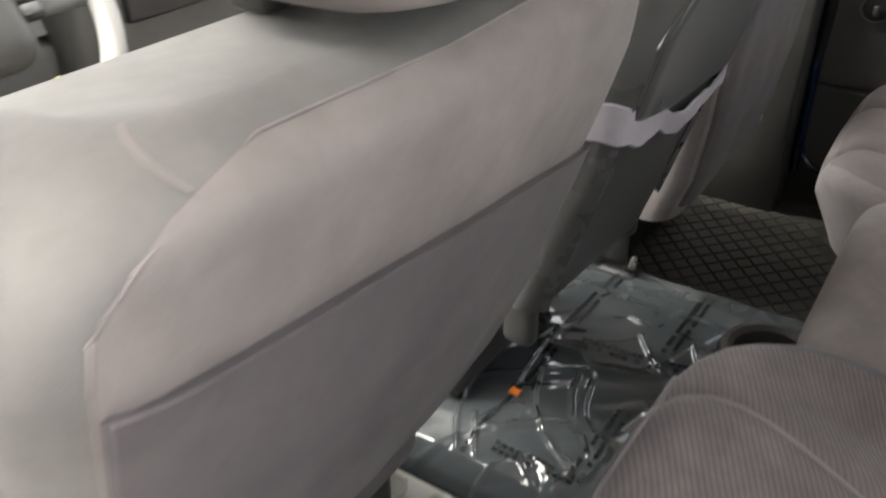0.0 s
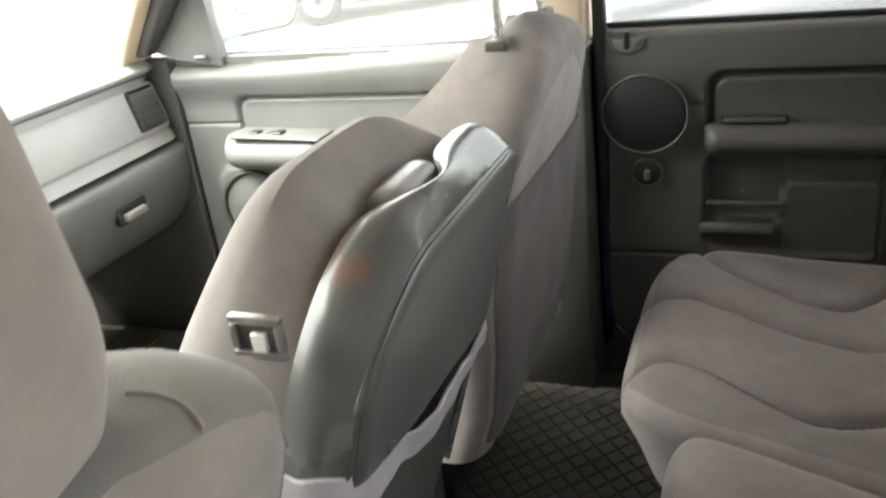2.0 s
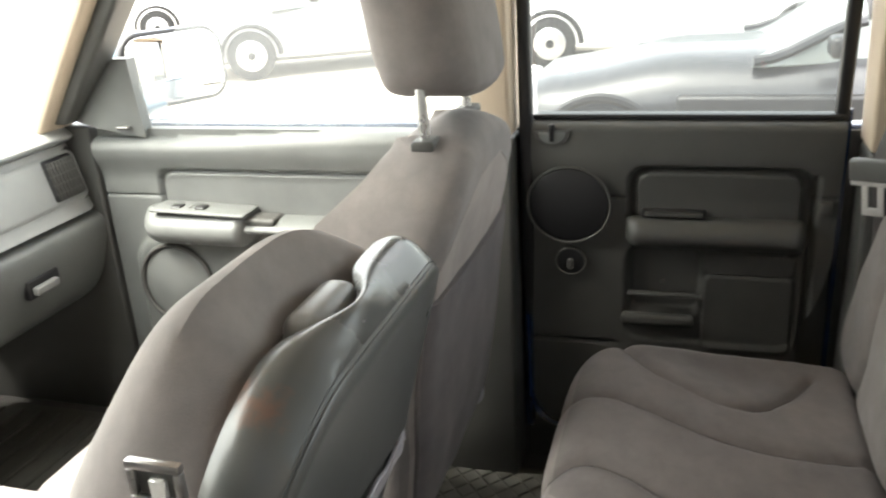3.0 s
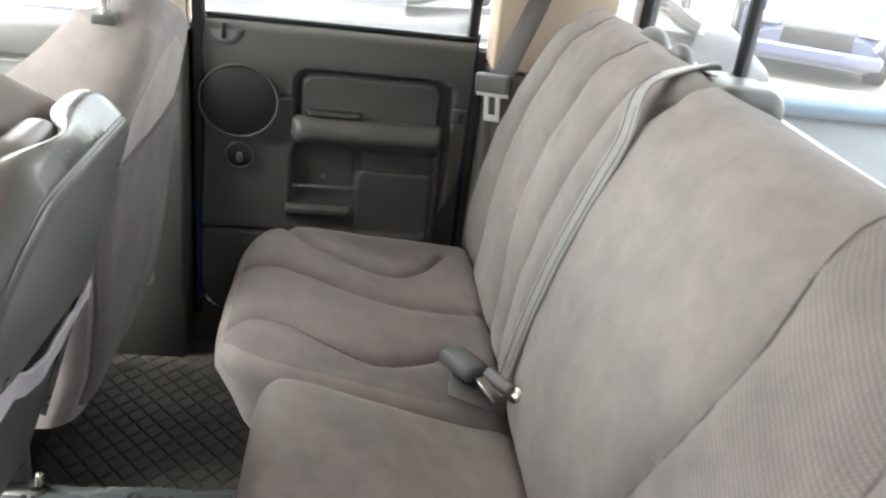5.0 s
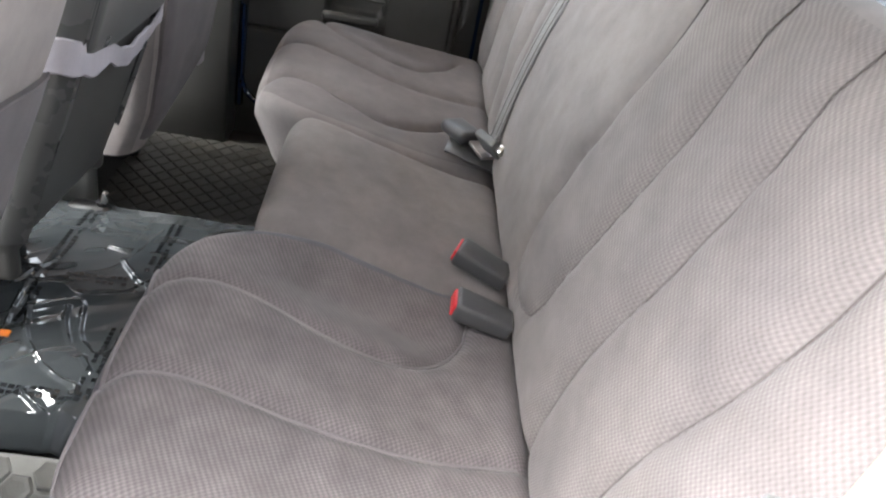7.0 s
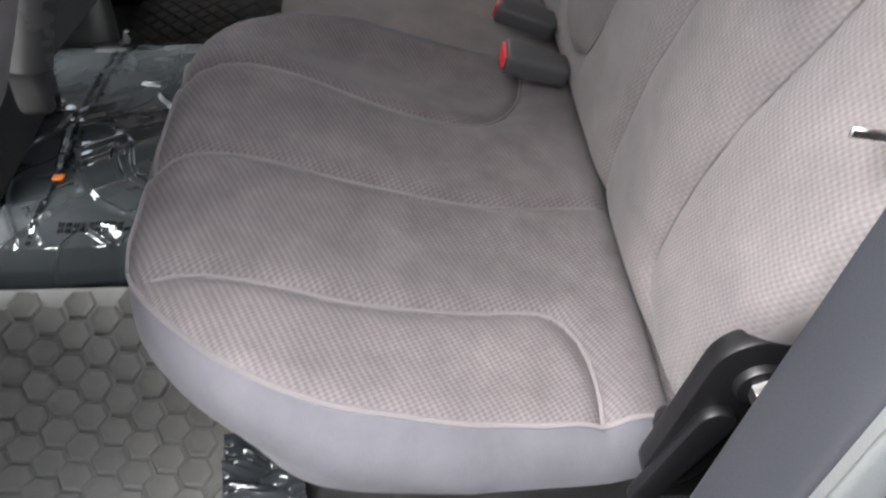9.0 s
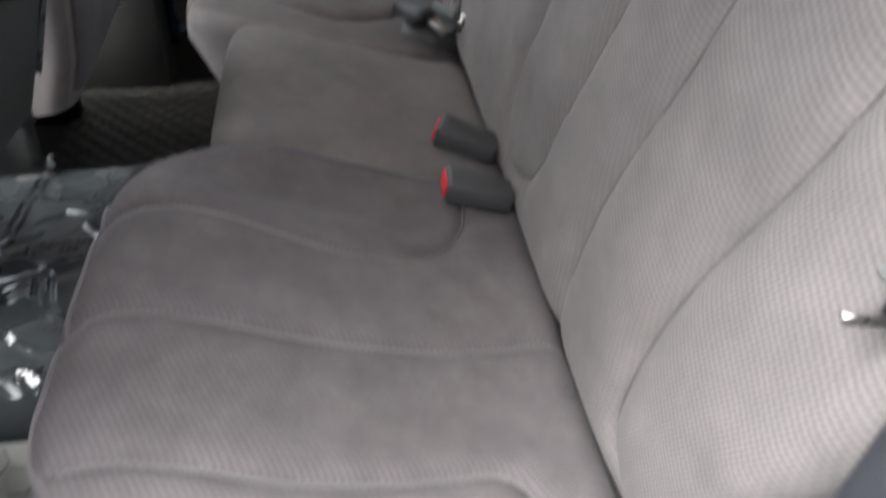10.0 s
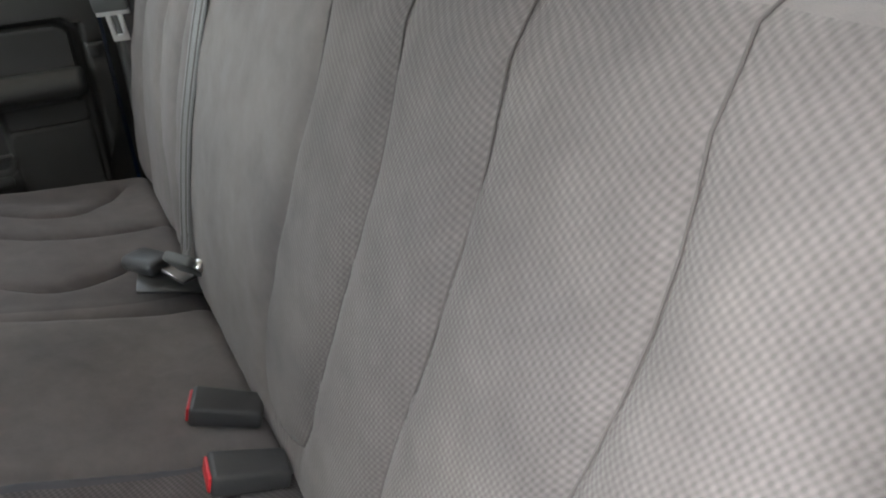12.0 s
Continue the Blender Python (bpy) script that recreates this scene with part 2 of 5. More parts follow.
smear(VINYL_SMEAR, (-0.135, 0.038, 0.766), (0.030, 0.026, 0.026), (0.33, 0.09, 0.02), 0.85)


# ---- builders ----
def smooth(bm, angle=None):
    for f in bm.faces:
        f.smooth = True
    return bm


def part(name, bm, material, parent=None, label="", flat=False):
    """Links a bmesh as one mesh object, under a thing or a part."""
    me = bpy.data.meshes.new(name)
    if not flat:
        smooth(bm)
    bm.to_mesh(me)
    bm.free()
    for m in material if isinstance(material, (list, tuple)) else [material]:
        me.materials.append(m)
    ob = new(name, me)
    if not flat:
        me.set_sharp_from_angle(angle=radians(38))
    if parent:
        ob.parent = parent
    return tagged(ob, label)


def thing(name, label, category, group="", kind="", at=(0, 0, 0)):
    ob = new(name)
    ob.empty_display_size = 0.05
    return tagged(ob, label, category, group, kind)


def stretch(kx, ox, ky, oy, kz, oz):
    return Matrix(((kx, 0, 0, ox), (0, ky, 0, oy), (0, 0, kz, oz), (0, 0, 0, 1)))


def settle(ob, m):
    """Brings a thing from the drawing board to its place in the cab."""
    for o in [ob, *ob.children_recursive]:
        if o.type == "MESH":
            o.data.transform(m)
    return ob


REAR_SIDE = stretch(1, 0, 0.9, -0.028, 0.853, 0.087)
FRONT_SIDE = stretch(1, 0, 0.815, -0.008, 0.853, 0.067)
SCREEN = stretch(1, 0, 0.69, 0.166, 1, -0.035)


def rbox(lo, hi, r=0.01, seg=3, m=None, taper=None):
    """A box with rounded edges; taper(v) may move its corners first."""
    bm = bmesh.new()
    bmesh.ops.create_cube(bm, size=1)
    for v in bm.verts:
        v.co = Vector([lo[i] + (v.co[i] + 0.5) * (hi[i] - lo[i]) for i in range(3)])
        if taper:
            v.co = Vector(taper(v.co))
    if r:
        bmesh.ops.bevel(bm, geom=bm.edges[:], offset=r, segments=seg, profile=0.5, affect="EDGES", clamp_overlap=True)
    if m:
        bmesh.ops.transform(bm, matrix=m, verts=bm.verts)
    return bm


def join(*bms):
    """Several bmeshes as one."""
    out = bms[0]
    for b in bms[1:]:
        me = bpy.data.meshes.new("tmp")
        b.to_mesh(me)
        b.free()
        out.from_mesh(me)
        bpy.data.meshes.remove(me)
    return out


def cyl(p, q, r, r2=None, n=24, bevel=0.0):
    """A rod from p to q."""
    p, q = Vector(p), Vector(q)
    bm = bmesh.new()
    bmesh.ops.create_cone(bm, cap_ends=True, segments=n, radius1=r, radius2=r if r2 is None else r2, depth=(q - p).length)
    if bevel:
        rims = [e for e in bm.edges if all(len(f.verts) == 4 for f in e.link_faces) is False]
        bmesh.ops.bevel(bm, geom=rims, offset=bevel, segments=2, profile=0.5, affect="EDGES")
    turn = (q - p).to_track_quat("Z", "Y").to_matrix().to_4x4()
    bmesh.ops.transform(bm, matrix=Matrix.Translation((p + q) / 2) @ turn, verts=bm.verts)
    return bm


def torus(c, axis, R, r, n=40, k=10):
    bm = bmesh.new()
    turn = Vector(axis).to_track_quat("Z", "Y").to_matrix()
    rings = []
    for i in range(n):
        a = 2 * math.pi * i / n
        ring = []
        for j in range(k):
            b = 2 * math.pi * j / k
            p = Vector(((R + r * math.cos(b)) * math.cos(a), (R + r * math.cos(b)) * math.sin(a), r * math.sin(b)))
            ring.append(bm.verts.new(turn @ p + Vector(c)))
        rings.append(ring)
    for i in range(n):
        for j in range(k):
            bm.faces.new((rings[i][j], rings[(i + 1) % n][j], rings[(i + 1) % n][(j + 1) % k], rings[i][(j + 1) % k]))
    return bm


def curve_points(pts, n=24, closed=False):
    """A smooth line (Catmull-Rom) through points."""
    pts = [Vector(p) for p in pts]
    out = []
    segs = len(pts) - 1 + closed
    for i in range(segs):
        if closed:
            a, b, c, d = (pts[(i + k) % len(pts)] for k in (-1, 0, 1, 2))
        else:
            a, b, c, d = pts[max(i - 1, 0)], pts[i], pts[i + 1], pts[min(i + 2, len(pts) - 1)]
        for s in range(max(2, n // segs)):
            t = s / max(2, n // segs)
            out.append(0.5 * ((2 * b) + (c - a) * t + (2 * a - 5 * b + 4 * c - d) * t * t + (3 * b - a - 3 * c + d) * t ** 3))
    if not closed:
        out.append(pts[-1])
    return out


def tube(pts, r, k=8, closed=False):
    """A round cord along points."""
    pts = [Vector(p) for p in pts]
    bm = bmesh.new()
    rings = []
    up = Vector((0.3, 0.2, 0.93)).normalized()
    for i, p in enumerate(pts):
        d = (pts[(i + 1) % len(pts)] - pts[i - 1]) if closed else (pts[min(i + 1, len(pts) - 1)] - pts[max(i - 1, 0)])
        d.normalize()
        s = d.cross(up)
        if s.length < 1e-3:
            s = d.cross(Vector((1, 0, 0)))
        s.normalize()
        u = s.cross(d)
        rings.append([bm.verts.new(p + r * (math.cos(2 * math.pi * j / k) * s + math.sin(2 * math.pi * j / k) * u)) for j in range(k)])
    for i in range(len(rings) - (0 if closed else 1)):
        for j in range(k):
            a, b = rings[i], rings[(i + 1) % len(rings)]
            bm.faces.new((a[j], a[(j + 1) % k], b[(j + 1) % k], b[j]))
    if not closed:
        bm.faces.new(rings[0][::-1])
        bm.faces.new(rings[-1])
    return bm


def ribbon(pts, wide, normals, thick=0.0016):
    """A strap along points: its width lies across the line and the given normals."""
    pts = [Vector(p) for p in pts]
    bm = bmesh.new()
    rings = []
    for i, p in enumerate(pts):
        d = (pts[min(i + 1, len(pts) - 1)] - pts[max(i - 1, 0)]).normalized()
        nrm = Vector(normals[i] if isinstance(normals, list) else normals)
        w = wide[i] if isinstance(wide, list) else wide
        s = d.cross(nrm).normalized()
        nn = s.cross(d).normalized()
        ring = []
        for a, b in ((-1, 0), (-0.9, 1), (0, 1), (0.9, 1), (1, 0), (0.9, -1), (0, -1), (-0.9, -1)):
            ring.append(bm.verts.new(p + s * a * w / 2 + nn * b * thick))
        rings.append(ring)
    for a, b in zip(rings, rings[1:]):
        for j in range(8):
            bm.faces.new((a[j], a[(j + 1) % 8], b[(j + 1) % 8], b[j]))
    bm.faces.new(rings[0][::-1])
    bm.faces.new(rings[-1])
    bmesh.ops.recalc_face_normals(bm, faces=bm.faces[:])
    return bm


def solid(F, B, nu, nv, uv=None, mats=None, side_rows=3, su=None, sv=None):
    """A cushion-like solid: a front sheet F(u, v), a back sheet B(u, v), u and v from 0 to 1, closed round the rim.
    uv(point) gives the cloth's own metres, mats(u, v) the material's slot on the front; the rim takes slot 1 where mats is given."""
    bm = bmesh.new()
    layer = bm.loops.layers.uv.new("UVMap")
    us = su or [i / nu for i in range(nu + 1)]
    vs = sv or [j / nv for j in range(nv + 1)]
    nu, nv = len(us) - 1, len(vs) - 1
    f = [[bm.verts.new(F(u, v)) for v in vs] for u in us]
    b = [[bm.verts.new(B(u, v)) for v in vs] for u in us]
    for i in range(nu):
        for j in range(nv):
            q = bm.faces.new((f[i][j], f[i + 1][j], f[i + 1][j + 1], f[i][j + 1]))
            if mats:
                q.material_index = mats((us[i] + us[i + 1]) / 2, (vs[j] + vs[j + 1]) / 2)
            q = bm.faces.new((b[i][j], b[i][j + 1], b[i + 1][j + 1], b[i + 1][j]))
            q.material_index = 1 if mats else 0
    rim = [(i, 0) for i in range(nu)] + [(nu, j) for j in range(nv)] + [(i, nv) for i in range(nu, 0, -1)] + [(0, j) for j in range(nv, 0, -1)]
    last = [f[i][j] for i, j in rim]
    for r in range(1, side_rows + 1):
        t = r / side_rows
        row = [b[i][j] if r == side_rows else bm.verts.new(f[i][j].co.lerp(b[i][j].co, t)) for i, j in rim]
        for k in range(len(rim)):
            q = bm.faces.new((last[k], row[k], row[(k + 1) % len(rim)], last[(k + 1) % len(rim)]))
            q.material_index = 1 if mats else 0
        last = row
    bmesh.ops.recalc_face_normals(bm, faces=bm.faces[:])
    if uv:
        for face in bm.faces:
            for loop in face.loops:
                loop[layer].uv = uv(loop.vert.co)
    return bm


def eased(n, k=0.75):
    """Steps from 0 to 1, closer together at both ends."""
    return [(1 - k) * i / n + k * (0.5 - 0.5 * math.cos(math.pi * i / n)) for i in range(n + 1)]


def near_lines(lines):
    """A quick distance to the nearest of several broken lines."""
    a = np.array([p for l in lines for p in l[:-1]])
    d = np.array([q for l in lines for q in l[1:]]) - a
    dd = (d * d).sum(1) + 1e-12

    def f(x, y):
        px, py = x - a[:, 0], y - a[:, 1]
        t = np.clip((px * d[:, 0] + py * d[:, 1]) / dd, 0, 1)
        return math.sqrt((((px - t * d[:, 0]) ** 2 + (py - t * d[:, 1]) ** 2)).min())
    return f


def line2(pts, n=20):
    return [(p.x, p.y) for p in curve_points([(x, y, 0) for x, y in pts], n)]


def bmesh_dome(c, rx, ry, h, n=28, k=6):
    """A low oval dome on its base."""
    bm = bmesh.new()
    rows = [[bm.verts.new((c[0] + rx * math.cos(j / k * 1.45) * math.cos(2 * math.pi * i / n), c[1] + ry * math.cos(j / k * 1.45) * math.sin(2 * math.pi * i / n), c[2] + h * math.sin(j / k * 1.45))) for i in range(n)] for j in range(k + 1)]
    for a, b in zip(rows, rows[1:]):
        for i in range(n):
            bm.faces.new((a[i], a[(i + 1) % n], b[(i + 1) % n], b[i]))
    bm.faces.new(rows[-1])
    bm.faces.new(rows[0][::-1])
    return bm


def blend(x, table):
    """Smooth interpolation in rows of (x, value)."""
    if x <= table[0][0]:
        return table[0][1]
    for (a, u), (b, v) in zip(table, table[1:]):
        if x <= b:
            t = (x - a) / (b - a)
            return u + (v - u) * t * t * (3 - 2 * t)
    return table[-1][1]


def straight(x, table):
    if x <= table[0][0]:
        return table[0][1]
    for (a, u), (b, v) in zip(table, table[1:]):
        if x <= b:
            return u + (v - u) * (x - a) / (b - a)
    return table[-1][1]


def drop(d, r):
    """How far a rounded edge of radius r falls at the distance d from the rim."""
    if d >= r:
        return 0.0
    return r - math.sqrt(max(0.0, r * r - (r - d) ** 2))


# ---- the cab: floor, walls, roof ----
def ground_sheet():
    bm = bmesh.new()
    s = 400
    vs = [bm.verts.new((x, y, -0.75)) for x, y in ((-s, -s), (s, -s), (s, s), (-s, s))]
    bm.faces.new(vs)
    return tagged(part("ground", bm, ASPHALT, flat=True), "pale dusty asphalt of the car lot", "ground", kind="structure")


ground_sheet()


def hump(x):
    return straight(x, [(-0.262, 0.06), (-0.250, 0.08), (-0.240, 0.135), (-0.215, 0.160), (0.225, 0.166), (0.267, 0.14), (0.287, 0.08), (0.305, 0.06)])


def floor_height(x, y):
    return hump(x)


floor = part("floor", solid(lambda u, v: Vector((-0.86 + 1.72 * u, -0.72 + 2.4 * v, floor_height(-0.86 + 1.72 * u, 0))),
                            lambda u, v: Vector((-0.86 + 1.72 * u, -0.72 + 2.4 * v, 0.0)), 90, 30), CARPET)
tagged(floor, "grey carpeted truck floor with a raised tunnel", "floor", kind="structure")

roof = part("ceiling", rbox((-0.84, -0.78, 1.27), (0.84, 0.655, 1.31), 0.02), BEIGE)
tagged(roof, "beige cloth headliner of the cab", "ceiling", kind="structure")

# unseen wall added beside the open door to cut daylight from the west
light_block = part("wall_lot_west", rbox((-2.75, -3.2, -0.75), (-2.6, 4.2, 2.9), 0.02), BLOCK_GREY)
tagged(light_block, "unseen plain grey wall added to block daylight from the west", "wall", kind="structure")

# the outer skin under the windows, and the rear wall
SKIN_IN, SKIN_OUT = 0.875, 0.915


def slab(name, lo, hi, mat, label, cat="wall", r=0.006):
    return tagged(part(name, rbox(lo, hi, r), mat), label, cat, kind="structure")


slab("wall_east", (SKIN_IN, -0.80, -0.10), (SKIN_OUT, 1.75, 0.722), BLUE, "blue painted outer door skins")
slab("wall_west_front", (-SKIN_OUT, 0.16, -0.10), (-SKIN_IN, 1.75, 0.745), BLUE, "blue painted front door skin")
slab("wall_west_rear", (-SKIN_OUT, -0.80, 0.0), (-SKIN_IN + 0.02, -0.55, 1.30), BLUE, "blue painted rear cab corner")
slab("sill_west", (-SKIN_OUT, -0.55, -0.10), (-0.80, 0.16, 0.055), PLASTIC_DARK_SHADED, "dark plastic door sill plate", "sill")
slab("wall_south", (-0.90, -0.80, 0.0), (0.90, -0.745, 0.762), BLUE, "blue rear cab wall behind the seat")
slab("wall_south_trim", (-0.87, -0.742, 0.05), (0.87, -0.70, 0.762), PLASTIC_DARK_SHADED, "dark trim behind the rear seat")
slab("wall_north", (-0.90, 1.62, -0.10), (0.90, 1.70, 0.70), PLASTIC_DARK_SHADED, "dark firewall in front of the footwells")
slab("roof_skin", (-0.90, -0.80, 1.315), (0.90, 0.65, 1.34), BLUE, "blue painted cab roof", "roof")

# rear window: a frame with a sliding middle pane
win = thing("window_1", "three-part sliding rear cab window with black frame", "window", kind="structure")
part("window_frame", rbox((-0.80, -0.735, 0.765), (0.80, -0.70, 0.797), 0.008), BLACK, win)
part("window_frame", rbox((-0.80, -0.735, 1.205), (0.80, -0.70, 1.265), 0.008), BLACK, win)
for x, lean in ((-0.062, 0.03), (0.365, 0.012)):
    part("window_post", rbox((x - 0.006, -0.728, 0.799), (x + 0.006, -0.709, 1.203), 0.003, 3, None, lambda p: (p.x + lean * (p.z - 0.8) / 0.4, p.y, p.z)), BLACK, win)
for x in (-0.79, 0.79):
    part("window_post", rbox((x - 0.025, -0.733, 0.799), (x + 0.025, -0.702, 1.203), 0.005), BLACK, win)
for a, b in ((-0.76, -0.070), (-0.030, 0.358), (0.385, 0.76)):
    pane = part("pane", rbox((a, -0.721, 0.800), (b, -0.717, 1.202), 0), TINTED, win, flat=True)
    pane.visible_shadow = False


# ---- pillars ----
def post(name, quad_lo, quad_hi, mat, label):
    """A pillar between a lower and an upper rectangle (x0, x1, y0, y1, z)."""
    bm = bmesh.new()
    vs = []
    for x0, x1, y0, y1, z in (quad_lo, quad_hi):
        vs.append([bm.verts.new(p) for p in ((x0, y0, z), (x1, y0, z), (x1, y1, z), (x0, y1, z))])
    bm.faces.new(vs[0][::-1])
    bm.faces.new(vs[1])
    for i in range(4):
        bm.faces.new((vs[0][i], vs[0][(i + 1) % 4], vs[1][(i + 1) % 4], vs[1][i]))
    bmesh.ops.bevel(bm, geom=bm.edges[:], offset=0.008, segments=3, profile=0.5, affect="EDGES")
    bmesh.ops.recalc_face_normals(bm, faces=bm.faces[:])
    return tagged(part(name, bm, mat), label, "pillar", kind="structure")


settle(post("pillar_b_lower", (0.76, 0.87, 0.122, 0.33, -0.03), (0.79, 0.87, 0.122, 0.21, 0.735), PLASTIC_DARK_SHADED, "dark grey lower pillar trim between the doors"), REAR_SIDE)
settle(post("pillar_b_upper", (0.79, 0.87, 0.122, 0.21, 0.737), (0.72, 0.84, 0.11, 0.20, 1.27), BEIGE, "beige upper pillar trim between the doors"), REAR_SIDE)
settle(post("pillar_b_seal", (0.845, 0.872, 0.096, 0.121, 0.10), (0.80, 0.83, 0.085, 0.109, 1.25), BLACK, "black rubber door seal along the pillar"), REAR_SIDE)
settle(post("pillar_b_paint", (0.842, 0.872, 0.101, 0.1215, 0.05), (0.842, 0.872, 0.101, 0.1215, 0.74), BLUE, "blue painted edge of the door opening"), REAR_SIDE)
settle(post("pillar_c_upper", (0.775, 0.87, -0.70, -0.475, 0.72), (0.70, 0.83, -0.70, -0.455, 1.27), BEIGE, "beige trim of the rear cab pillar"), REAR_SIDE)
settle(post("pillar_c_lower", (0.76, 0.87, -0.70, -0.472, -0.03), (0.775, 0.87, -0.70, -0.475, 0.718), PLASTIC_DARK_SHADED, "dark trim below the rear pillar"), REAR_SIDE)
settle(post("pillar_c_paint", (0.852, 0.872, -0.460, -0.452, 0.10), (0.848, 0.865, -0.456, -0.448, 0.78), BLUE, "blue painted rear edge of the door opening"), REAR_SIDE)
settle(post("pillar_c_seal", (0.845, 0.872, -0.452, -0.43, 0.745), (0.80, 0.83, -0.45, -0.425, 1.26), BLACK, "black window frame of the rear door"), REAR_SIDE)
settle(post("pillar_a_upper", (0.77, 0.868, 1.236, 1.30, 0.74), (0.66, 0.75, 0.60, 0.665, 1.269), BEIGE, "beige windscreen pillar trim"), SCREEN)
settle(post("pillar_a_seal", (0.80, 0.868, 1.165, 1.234, 0.765), (0.70, 0.77, 0.535, 0.598, 1.26), PLASTIC_DARK_SHADED, "dark seal along the windscreen pillar"), SCREEN)
settle(post("pillar_a_west", (-0.868, -0.77, 1.236, 1.30, 0.74), (-0.75, -0.66, 0.60, 0.665, 1.269), BEIGE, "beige windscreen pillar trim on the driver's side"), SCREEN)
post("pillar_b_west", (-0.87, -0.77, 0.13, 0.235, 0.06), (-0.85, -0.77, 0.12, 0.21, 1.27), PLASTIC, "grey pillar trim beside the driver's seat")
post("pillar_c_west", (-0.822, -0.760, -0.56, -0.348, 0.06), (-0.820, -0.758, -0.584, -0.448, 0.718), TRIM_SLATE, "slate grey trim round the open rear door")
post("pillar_c_upper_west", (-0.820, -0.758, -0.584, -0.446, 0.72), (-0.814, -0.752, -0.66, -0.53, 1.27), BEIGE, "beige upper trim beside the open rear door")
post("pillar_c_seal_west", (-0.834, -0.8225, -0.55, -0.346, 0.06), (-0.829, -0.8205, -0.66, -0.528, 1.27), PLASTIC, "grey rubber seal round the open rear door")
post("pillar_c_jamb_west", (-0.92, -0.835, -0.56, -0.365, 0.056), (-0.88, -0.830, -0.66, -0.54, 1.27), BLUE_LIT, "blue painted jamb of the open rear door")

edge = part("door_edge", tube(curve_points([(0.838, 0.109, 0.34), (0.837, 0.107, 0.20), (0.834, 0.102, 0.13), (0.828, 0.078, 0.094), (0.822, 0.03, 0.082), (0.82, -0.15, 0.080), (0.82, -0.40, 0.080)], 40), 0.007, 8), BLUE)
settle(edge, REAR_SIDE)
tagged(edge, "blue painted lip curving along the door sill", "door edge", kind="structure")

slab("wall_east_inner", (0.869, -0.50, 0.05), (0.8745, 0.13, 0.715), PLASTIC_DARK_SHADED, "dark inner panel behind the rear door", r=0)
slab("kick_panel", (0.835, 0.95, 0.06), (0.8735, 1.615, 0.72), PLASTIC_DARK_SHADED, "dark kick panel beside the footwell")

# windscreen and side glass
for name, quad, label in (
        ("window_2", ((0.78, 1.34, 0.745), (-0.78, 1.34, 0.745), (-0.70, 0.665, 1.285), (0.70, 0.665, 1.285)), "raked windscreen"),
        ("window_3", ((0.862, 0.20, 0.75), (0.862, 1.16, 0.745), (0.80, 0.56, 1.25), (0.80, 0.19, 1.25)), "clear glass of the front passenger door"),
        ("window_4", ((0.862, -0.43, 0.752), (0.862, 0.085, 0.752), (0.815, 0.08, 1.25), (0.815, -0.43, 1.25)), "tinted glass of the rear passenger door"),
        ("window_5", ((-0.862, 0.24, 0.75), (-0.862, 1.16, 0.745), (-0.80, 0.56, 1.25), (-0.80, 0.22, 1.25)), "clear glass of the driver's door")):
    bm = bmesh.new()
    c = [Vector(p) for p in quad]
    nrm = (c[1] - c[0]).cross(c[3] - c[0]).normalized() * 0.002
    a = [bm.verts.new(p + nrm) for p in c]
    b = [bm.verts.new(p - nrm) for p in c]
    bm.faces.new(a)
    bm.faces.new(b[::-1])
    for i in range(4):
        bm.faces.new((a[i], b[i], b[(i + 1) % 4], a[(i + 1) % 4]))
    bmesh.ops.recalc_face_normals(bm, faces=bm.faces[:])
    pane = tagged(part(name, bm, TINTED if "rear" in label else GLASS, flat=True), label + ", bright daylight behind", "window", kind="structure")
    pane.visible_shadow = False
    settle(pane, {"window_4": REAR_SIDE, "window_2": SCREEN}.get(name, FRONT_SIDE))


# ---- doors on the passenger side ----
def box_mask(y, z, y0, y1, z0, z1, soft, r=0.03):
    """1 inside a rounded rectangle, falling to 0 across soft."""
    cy, cz, hy, hz = (y0 + y1) / 2, (z0 + z1) / 2, abs(y1 - y0) / 2 - r, abs(z1 - z0) / 2 - r
    dy, dz = max(abs(y - cy) - hy, 0), max(abs(z - cz) - hz, 0)
    d = math.hypot(dy, dz) - r + min(max(abs(y - cy) - hy, abs(z - cz) - hz), 0)
    t = max(0.0, min(1.0, 0.5 - d / soft))
    return t * t * (3 - 2 * t)


def groove(d, w):
    return math.exp(-(d / w) ** 2)


def rear_relief(y, z):
    """How far the rear door's trim stands out towards the cab."""
    h = 0.006 + 0.012 * blend(z, [(0.60, 0), (0.70, 1)]) - drop(0.762 - z, 0.02) - 0.25 * drop(0.118 - y, 0.012)
    h -= 0.011 * groove(z - 0.285, 0.0035) * (1 if y > -0.03 else max(0, 1 + (y + 0.03) * 20))
    if y > -0.09:
        h -= 0.004 * groove(z - 0.607, 0.003)
    if y < -0.405:
        h -= 0.004 * groove(z - 0.615, 0.003)
    pod = box_mask(y, z, -0.405, -0.088, 0.50, 0.672, 0.012, 0.035)
    h -= 0.018 * pod
    pod2 = box_mask(y, z, -0.388, -0.102, 0.50, 0.661, 0.008, 0.028)
    h += 0.016 * pod2
    low = box_mask(y, z, -0.395, -0.085, 0.30, 0.50, 0.014, 0.03)
    h -= 0.005 * low
    h += 0.006 * box_mask(y, z, -0.388, -0.230, 0.29, 0.4495, 0.006, 0.015)
    h += 0.005 * box_mask(y, z, -0.388, -0.230, 0.4525, 0.54, 0.006, 0.012)
    h -= 0.018 * box_mask(y, z, -0.222, -0.092, 0.362, 0.505, 0.014, 0.02)
    h -= 0.014 * groove(y + 0.408, 0.006) * (1 if 0.3 < z < 0.66 else 0)
